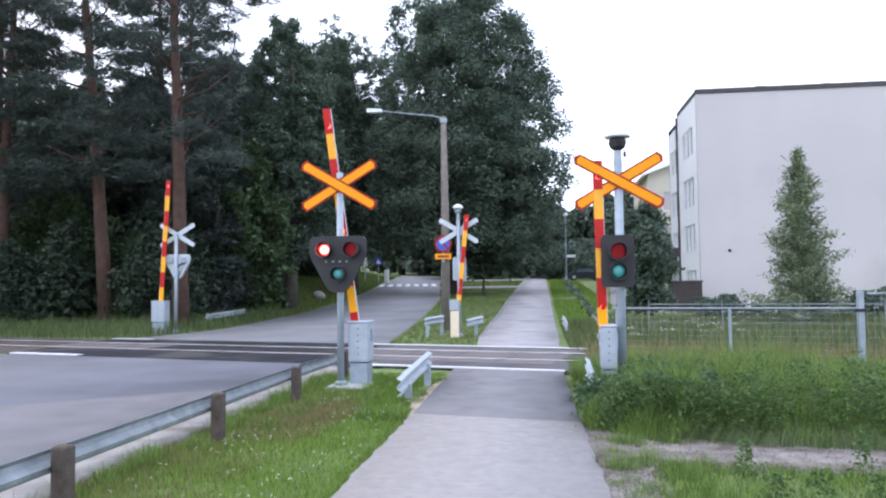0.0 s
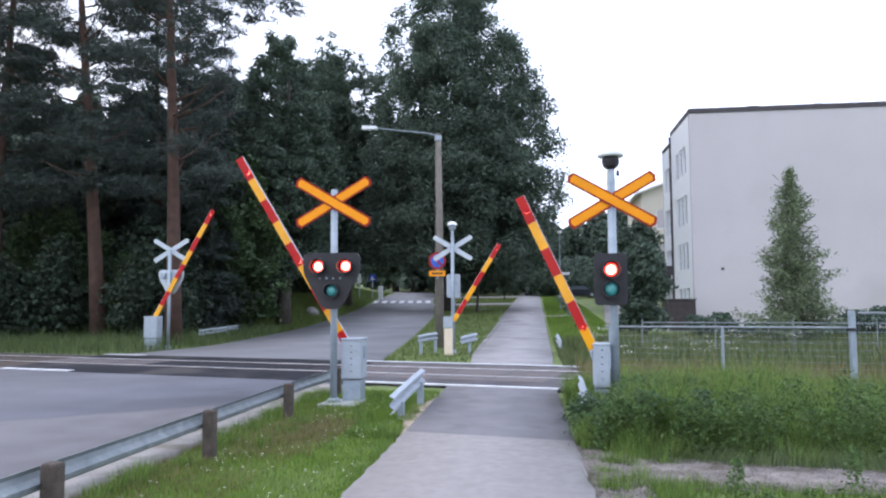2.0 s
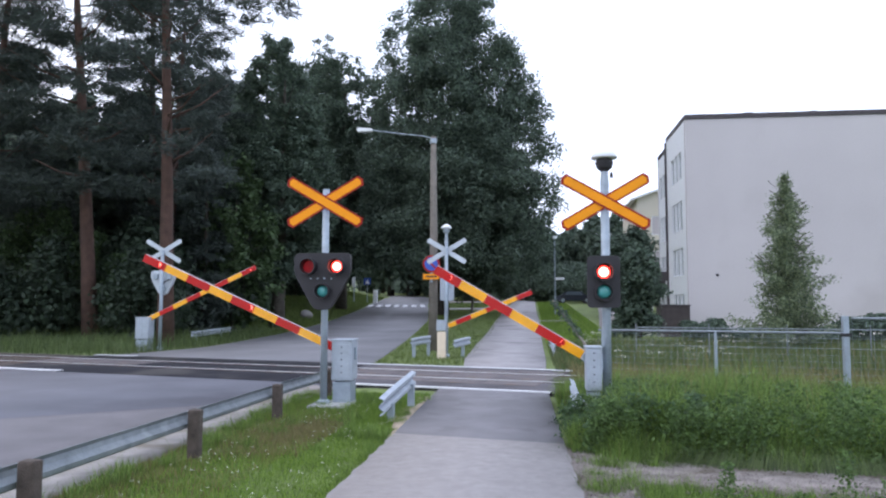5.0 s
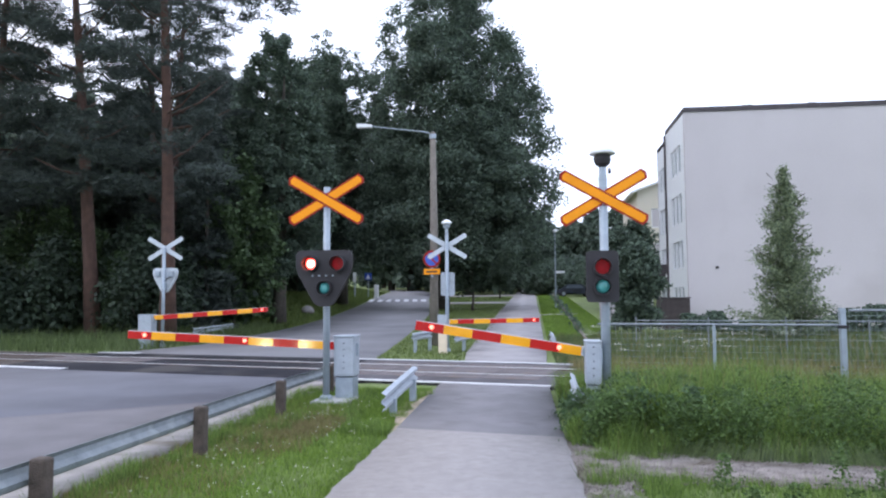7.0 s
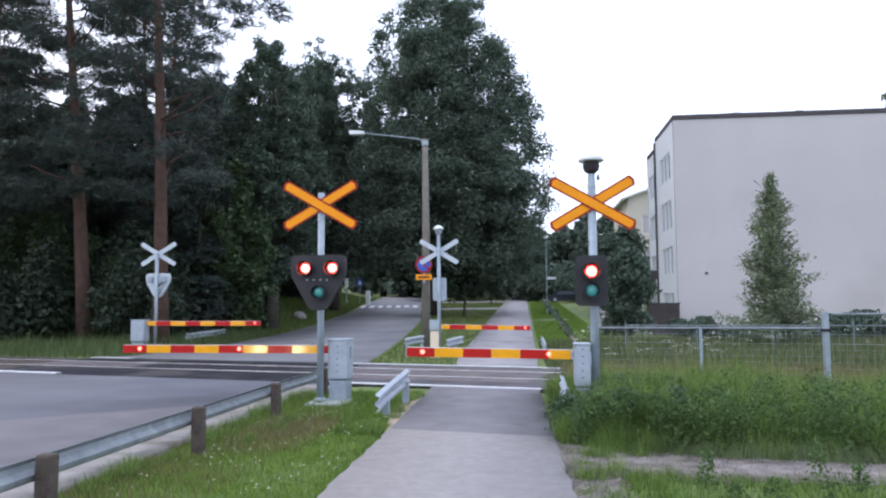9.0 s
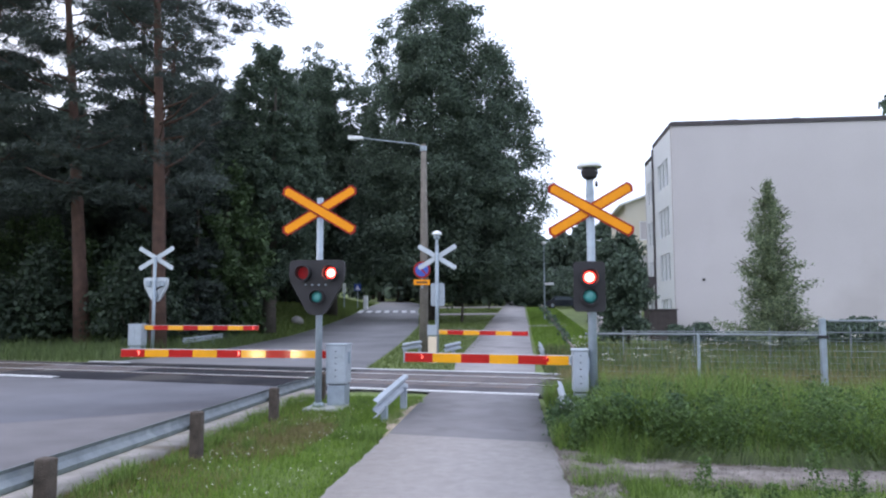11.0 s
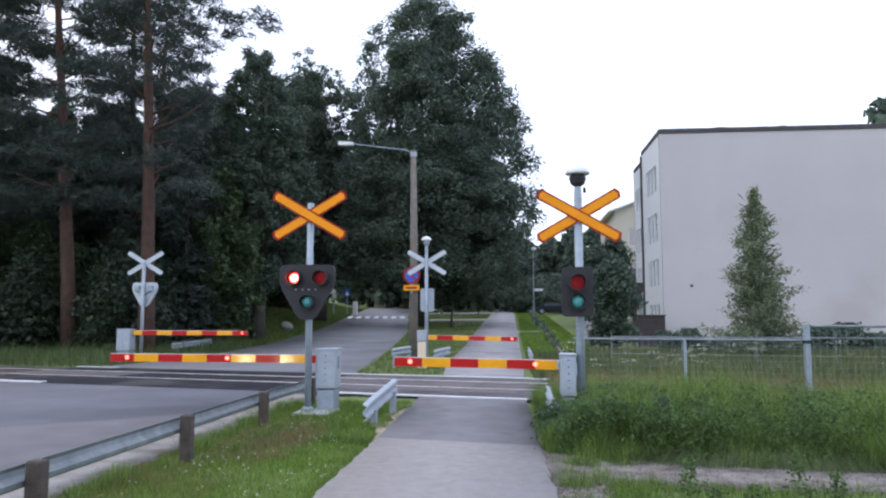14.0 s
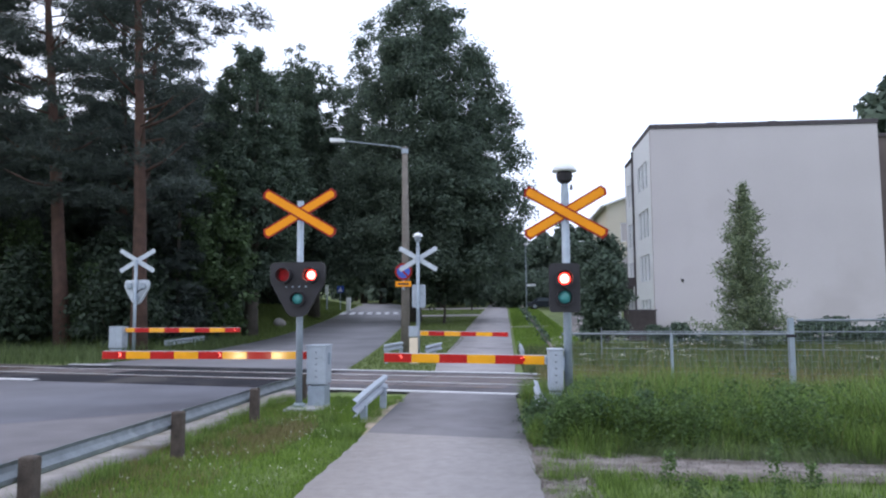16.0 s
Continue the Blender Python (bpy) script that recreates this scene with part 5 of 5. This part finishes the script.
def blades(seed, x, y, h, w, bend, material, short=False):
    """Grass: a thin blade at each root, bent in two where it is long."""
    rng = np.random.default_rng(seed)
    n = len(x)
    a = rng.uniform(0, math.tau, n)
    dx, dy = np.cos(a), np.sin(a)
    z = gz(y, x) - 0.06
    root = np.stack([x, y, z], 1)
    side = np.stack([-dy, dx, 0 * dx], 1) * (w * rng.uniform(0.6, 1.4, n))[:, None]
    lean = np.stack([dx, dy, 0 * dx], 1) * (h * bend * rng.uniform(0.2, 1.2, n))[:, None]
    mid = root + lean * 0.35 + np.stack([0 * h, 0 * h, h * 0.6], 1)
    tip = root + lean + np.stack([0 * h, 0 * h, h], 1)
    v = np.stack([root - side, root + side, mid + side * 0.7, mid - side * 0.7, tip], 1).reshape(-1, 3)
    if short:
        v = np.stack([root - side, root + side, tip], 1).reshape(-1, 3)
        return raw_mesh("grass", v, np.arange(3 * n).reshape(n, 3), material)
    k = np.arange(n) * 5
    q = np.stack([k, k + 1, k + 2, k + 3], 1)
    t = np.stack([k + 3, k + 2, k + 4, k + 4], 1)
    me = bpy.data.meshes.new("grass")
    me.from_pydata(v.tolist(), [], [*map(tuple, q.tolist()), *[tuple(r[:3]) for r in t.tolist()]])
    me.materials.append(material)
    return me


def grass(name, seed, n, area, height, width, bend, material, label, patchy=0.0):
    """Blades strewn over an area; area(rng, n) gives x, y and a share of the full height."""
    rng = np.random.default_rng(seed)
    x, y, k = area(rng, n)
    if patchy:
        p = 0.5 + 0.5 * np.sin(x * 2.3 + 1.7 * np.sin(y * 1.9)) * np.sin(y * 2.9 + 1.3 * np.sin(x * 2.7))
        keep = rng.uniform(0, 1, len(x)) < 1 - patchy * p
        x, y, k = x[keep], y[keep], k[keep]
    h = height * k * rng.uniform(0.5, 1.15, len(x))
    tagged(new(name, blades(seed, x, y, h, width, bend, material, height < 0.35)), label, "grass", kind="stuff")


def build_grass():
    def verge(r, n):
        x, y = r.uniform(-3.85, -1.42, n), 2.0 + 11.6 * r.uniform(0, 1, n) ** 0.8
        lim = line_y(NEAR_LINE - 0.35, x)
        edge = -1.53 + 0.025 * np.sin(y * 2.1) + 0.015 * np.sin(y * 9.7)
        edge -= 0.16 * np.clip((y - 9.5) / 2, 0, 1)
        ok = (y < lim) & (x < edge) & (x > -3.78 + 0.05 * np.sin(y * 2.7))
        return x[ok], y[ok], np.ones(ok.sum()) * (0.7 + 0.5 * (y[ok] > 10.3))
    grass("lawn_grass", 31, 150000, verge, 0.085, 0.004, 0.6, BLADE, "short green lawn grass between road and path", 0.35)
    grass("lawn_dry_grass", 32, 24000, lambda r, n: (lambda x, y: (x, y, np.ones(n)))(-3.8 + 1.3 * r.uniform(0, 1, n) ** 1.6, r.uniform(4, 12.5, n)), 0.09, 0.004, 0.7, BLADE_DRY, "dry yellow blades in the lawn", 0.8)
    def tall(r, n):
        x = 0.55 + 10.5 * r.uniform(0, 1, n) ** 1.3
        y = 7.7 + 5.5 * r.uniform(0, 1, n)
        front = 8.75 - 0.14 * (x - 0.5)
        front = np.where(x > 4, 8.26, front) + 0.15 * np.sin(x * 4) + 0.1 * np.sin(x * 11) - 0.35
        ok = (y > front) & (y < line_y(NEAR_LINE - 0.3, x)) & (x > 0.52 + 0.06 * np.sin(y * 4)) & ~((x < 0.9) & (y > 9.2) & (y < 11.4))
        x, y = x[ok], y[ok]
        k = 0.45 + 0.55 * np.clip((y - front[ok]) / 0.8, 0, 1)
        k *= 0.78 + 0.22 * np.sin(x * 3.1 + y) * np.sin(x * 1.3 + 2 * y) + 0.2 * np.sin(x * 7.3) * np.sin(y * 6.1)
        k *= np.clip(0.55 + (x - 0.5) * 0.5, 0, 1)
        return x, y, k
    grass("tall_grass", 33, 105000, tall, 0.74, 0.0045, 0.75, BLADE_TALL, "tall green grass and weeds before the fence")
    grass("tall_dry_grass", 34, 3500, tall, 0.78, 0.004, 0.35, BLADE_DRY, "pale seeding grass stalks")
    grass("clearing_grass", 35, 60000, lambda r, n: (lambda x, y: (x[(x > 0.95 + 0.1 * np.sin(y * 3))], y[(x > 0.95 + 0.1 * np.sin(y * 3))], np.ones(int((x > 0.95 + 0.1 * np.sin(y * 3)).sum()))))(r.uniform(0.8, 6.5, n), r.uniform(3.0, 7.15, n)), 0.11, 0.005, 0.6, BLADE_TALL, "short grass beside the gravel track", 0.7)
    def beyond_right(r, n):
        x, y = r.uniform(0.7, 16, n), r.uniform(16, 30, n)
        ok = y > line_y(FAR_LINE - 0.2, x)
        return x[ok], y[ok], np.where(x[ok] < 2.6, 0.7, 1.0)
    grass("meadow_grass", 36, 45000, beyond_right, 0.5, 0.01, 0.5, MEADOW, "rough meadow grass beyond the track", 0.3)
    grass("meadow_dry_grass", 43, 9000, beyond_right, 0.55, 0.008, 0.4, BLADE_DRY, "dry stalks in the meadow beyond the track", 0.5)
    grass("trackside_dry_grass", 44, 16000, lambda r, n: (lambda x, y: (x, y + SKEW * x, np.ones(n)))(r.uniform(1.0, 14, n), r.uniform(14.6, 18.4, n)), 0.42, 0.006, 0.6, BLADE_DRY, "dry tan grass along the ballast", 0.5)
    grass("near_ballast_grass", 40, 30000, lambda r, n: (lambda x, y: (x, y + SKEW * x, np.ones(n)))(r.uniform(3.2, 14, n), r.uniform(13.6, 15.2, n)), 0.28, 0.007, 0.5, BLADE_TALL, "grass creeping into the ballast", 0.5)
    def beyond_left(r, n):
        x, y = r.uniform(-40, -12.0, n), r.uniform(18, 38, n)
        edge = edge_at(ROAD_LEFT, y)
        ok = (y > line_y(FAR_LINE + 0.1, x)) & (x < edge - 0.1)
        x, y = x[ok], y[ok]
        return x, y, 0.62 + 0.3 * np.sin(x * 2.1 + y) * np.sin(y * 1.7) + 0.15 * np.sin(x * 5.3)
    grass("wayside_grass", 37, 60000, beyond_left, 0.8, 0.009, 0.7, MEADOW, "wayside grass under the pines", 0.2)
    def isle(r, n):
        x, y = r.uniform(-12, -1.5, n), r.uniform(19.6, 95, n)
        edge = edge_at(ROAD_RIGHT, y)
        ok = (x > edge + 0.1) & (y > line_y(FAR_LINE + 0.5, x)) & (x < -1.75 - 0.012 * np.minimum(y - 20, 50)) & ~((y > 68.4) & (y < 73.6)) & ~((y > 89) & (y < 96))
        return x[ok], y[ok], np.ones(ok.sum())
    grass("island_grass", 38, 110000, isle, 0.12, 0.012, 0.6, BLADE_DULL, "mown grass island between road and path", 0.3)
    grass("far_lawn_grass", 39, 60000, lambda r, n: (r.uniform(0.7, 4.0, n), r.uniform(24, 92, n), np.ones(n)), 0.14, 0.016, 0.6, BLADE, "bright mown lawn beside the far path", 0.2)
    def slope_left(r, n):
        y = r.uniform(36, 110, n)
        edge = edge_at(ROAD_LEFT, y)
        return edge - 0.2 - r.uniform(0, 9, n), y, np.ones(n)
    grass("bank_grass", 41, 90000, slope_left, 0.3, 0.025, 0.5, BLADE_DULL, "grassy bank along the far road", 0.2)
    # clover flowers
    rng = np.random.default_rng(42)
    n = 620
    x, y = rng.uniform(-3.3, -1.6, n), rng.uniform(3.5, 12, n)
    k = np.sin(x * 5) * np.sin(y * 2.3) + rng.uniform(-0.6, 0.6, n) > 0.2
    c = np.stack([x[k], y[k], 0.05 + rng.uniform(0, 0.03, k.sum())], 1)
    c = np.repeat(c, 6, 0) + rng.normal(0, 0.006, (6 * int(k.sum()), 3))
    v, f = leaf_quads(rng, c, 0.006)
    tagged(new("clover_flowers", raw_mesh("clover_flowers", v, f, PETAL)), "small white clover flowers in the lawn", "flowers", kind="stuff")
    # white umbels in the meadow
    n = 46
    c = np.stack([1.6 + 9 * rng.uniform(0, 1, n) ** 1.7, rng.uniform(17.0, 25, n), rng.uniform(0.35, 0.85, n)], 1)
    c = np.repeat(c, 14, 0) + rng.normal(0, 1, (14 * n, 3)) * (0.09, 0.09, 0.02)
    v, f = leaf_quads(rng, c, 0.02)
    tagged(new("meadow_flowers", raw_mesh("meadow_flowers", v, f, PETAL)), "white umbels in the meadow beyond the track", "flowers", kind="stuff")
    # leafy weeds
    n, m = 42000, 190
    cx = 0.85 + 8.5 * rng.uniform(0, 1, m) ** 1.5
    cy = 8.6 - 0.14 * np.minimum(cx, 4) + rng.uniform(0, 1, m) ** 1.6 * 2.6
    ch = rng.uniform(0.3, 0.75, m) * np.clip(0.6 + 0.2 * cx, 0, 1)
    i = rng.integers(0, m, n)
    u = rng.uniform(0.03, 1, n)
    c = np.stack([cx[i] + rng.normal(0, 0.1, n) * (1.2 - 0.7 * u), cy[i] + rng.normal(0, 0.1, n) * (1.2 - 0.7 * u), ch[i] * u], 1)
    v, f = leaf_quads(rng, c, 0.022, 0.3)
    tagged(new("weeds", raw_mesh("weeds", v, f, WEED)), "leafy weeds and nettles among the tall grass", "weeds", kind="stuff")


def build_nettles():
    """Dense dark weeds round the foot of the signal beside the footpath."""
    rng = np.random.default_rng(61)
    n, m = 16000, 46
    cx, cy = rng.uniform(0.62, 2.1, m), rng.uniform(8.75, 10.6, m)
    ch = rng.uniform(0.3, 0.62, m) * np.clip(0.55 + 0.6 * (cx - 0.5), 0, 1)
    i, u = rng.integers(0, m, n), rng.uniform(0.03, 1, n)
    c = np.stack([cx[i] + rng.normal(0, 0.1, n) * (1.2 - 0.6 * u), cy[i] + rng.normal(0, 0.1, n) * (1.2 - 0.6 * u), ch[i] * u], 1)
    v, f = facing_leaves(rng, c, rng.normal(0, 0.5, (n, 3)) + (0, -0.2, 0.9), 0.026)
    tagged(new("nettles", raw_mesh("nettles", v, f, NETTLE)), "dense dark green nettles round the signal's foot", "weeds", kind="stuff")


def build_litter():
    """Loose stones on the bare ground and rough tufts along the edges."""
    rng = np.random.default_rng(51)
    n = 5200
    x = np.r_[rng.uniform(0.52, 1.05, n // 2), rng.uniform(0.6, 6, n - n // 2)]
    y = np.r_[rng.uniform(3.5, 8.6, n // 2), rng.uniform(6.85, 8.0, n - n // 2)]
    s = rng.uniform(0.004, 0.016, n)
    base = np.array([[1, 0, 0], [0, 1, 0], [-1, 0, 0], [0, -1, 0], [0, 0, 0.8], [0, 0, -0.8]], float)
    tri = np.array([[0, 1, 4], [1, 2, 4], [2, 3, 4], [3, 0, 4], [1, 0, 5], [2, 1, 5], [3, 2, 5], [0, 3, 5]])
    v = np.stack([x, y, 0 * x - 0.004], 1)[:, None] + base[None] * s[:, None, None] * rng.uniform(0.6, 1.4, (n, 6, 1))
    f = tri[None] + 6 * np.arange(n)[:, None, None]
    tagged(new("loose_stones", raw_mesh("loose_stones", v.reshape(-1, 3), f.reshape(-1, 3), GRAVEL)), "loose grey stones on the bare ground", "stones", kind="stuff")
    def tufts(r, k):
        m = 240
        ex = np.r_[r.uniform(-3.8, -3.5, 70), -1.6 + r.normal(0, 0.04, 60), r.uniform(-3.2, -1.6, 50), r.uniform(0.6, 1.5, 60)]
        ey = np.r_[r.uniform(2, 13, 70), r.uniform(3, 13, 60), r.uniform(8, 12.8, 50), r.uniform(4, 8.9, 60)]
        hh = r.uniform(0.5, 1.2, m)
        hh[70:130] *= 0.4
        i = r.integers(0, m, k)
        return ex[i] + r.normal(0, 0.05, k), ey[i] + r.normal(0, 0.05, k), hh[i]
    grass("edge_tufts", 52, 26000, tufts, 0.2, 0.0035, 0.8, BLADE_TALL, "rough grass tufts along the edges")
    def stalks(r, k):
        x = r.uniform(0.9, 9, k)
        return x, r.uniform(8.9, 12.5, k), r.uniform(0.9, 1.25, k)
    grass("seed_stalks", 53, 450, stalks, 0.95, 0.004, 0.25, BLADE_DRY, "tall pale seed stalks")
    def fringe(r, k):
        x = r.uniform(1.1, 9, k)
        return x, 8.5 - 0.14 * np.minimum(x - 0.5, 3) - r.uniform(0, 0.6, k) ** 1.6, r.uniform(0.5, 1.1, k)
    grass("fringe_grass", 55, 8000, fringe, 0.24, 0.004, 0.8, MEADOW, "short grass fringe before the tall grass")
    # upright weeds on the clearing
    n, m = 5200, 22
    cx, cy, ch = rng.uniform(1.2, 5.5, m), rng.uniform(5.0, 7.1, m), rng.uniform(0.15, 0.42, m)
    i, u = rng.integers(0, m, n), rng.uniform(0.03, 1, n)
    c = np.stack([cx[i] + rng.normal(0, 0.06, n) * (1.2 - 0.8 * u), cy[i] + rng.normal(0, 0.06, n) * (1.2 - 0.8 * u), ch[i] * u], 1)
    v, f = leaf_quads(rng, c, 0.018, 0.3)
    tagged(new("clearing_weeds", raw_mesh("clearing_weeds", v, f, WEED)), "leafy weeds standing in the short grass", "weeds", kind="stuff")
    # dry patch of worn lawn
    grass("worn_patch", 54, 6000, lambda r, k: (lambda a, b: (-2.85 + a * 0.3, 9.6 + b * 0.75, np.ones(k)))(r.normal(0, 1, k).clip(-1.6, 1.6), r.normal(0, 1, k).clip(-2, 2)), 0.12, 0.004, 0.9, BLADE_DRY, "dry worn patch in the lawn")


build_trees()
build_grass()
build_litter()
build_nettles()


# ---- what moves ----
def motions():
    for bo, z, heading, rows in BOOMS:
        walk(bo, [(t, pose(0, 0, z, 0, -e, heading)) for t, e in rows])
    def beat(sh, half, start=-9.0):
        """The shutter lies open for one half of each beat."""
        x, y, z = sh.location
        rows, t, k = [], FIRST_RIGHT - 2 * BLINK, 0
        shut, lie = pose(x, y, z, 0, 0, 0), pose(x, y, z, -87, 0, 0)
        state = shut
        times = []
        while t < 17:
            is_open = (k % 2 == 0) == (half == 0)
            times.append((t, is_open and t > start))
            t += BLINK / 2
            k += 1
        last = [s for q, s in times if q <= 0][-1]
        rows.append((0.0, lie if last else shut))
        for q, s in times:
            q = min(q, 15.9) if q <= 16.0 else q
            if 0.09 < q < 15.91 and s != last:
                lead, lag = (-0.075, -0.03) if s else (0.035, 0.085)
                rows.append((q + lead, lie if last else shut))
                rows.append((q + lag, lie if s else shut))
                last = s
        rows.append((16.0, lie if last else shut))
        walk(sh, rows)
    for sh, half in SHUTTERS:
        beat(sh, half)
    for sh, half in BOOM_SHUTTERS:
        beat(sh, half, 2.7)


motions()
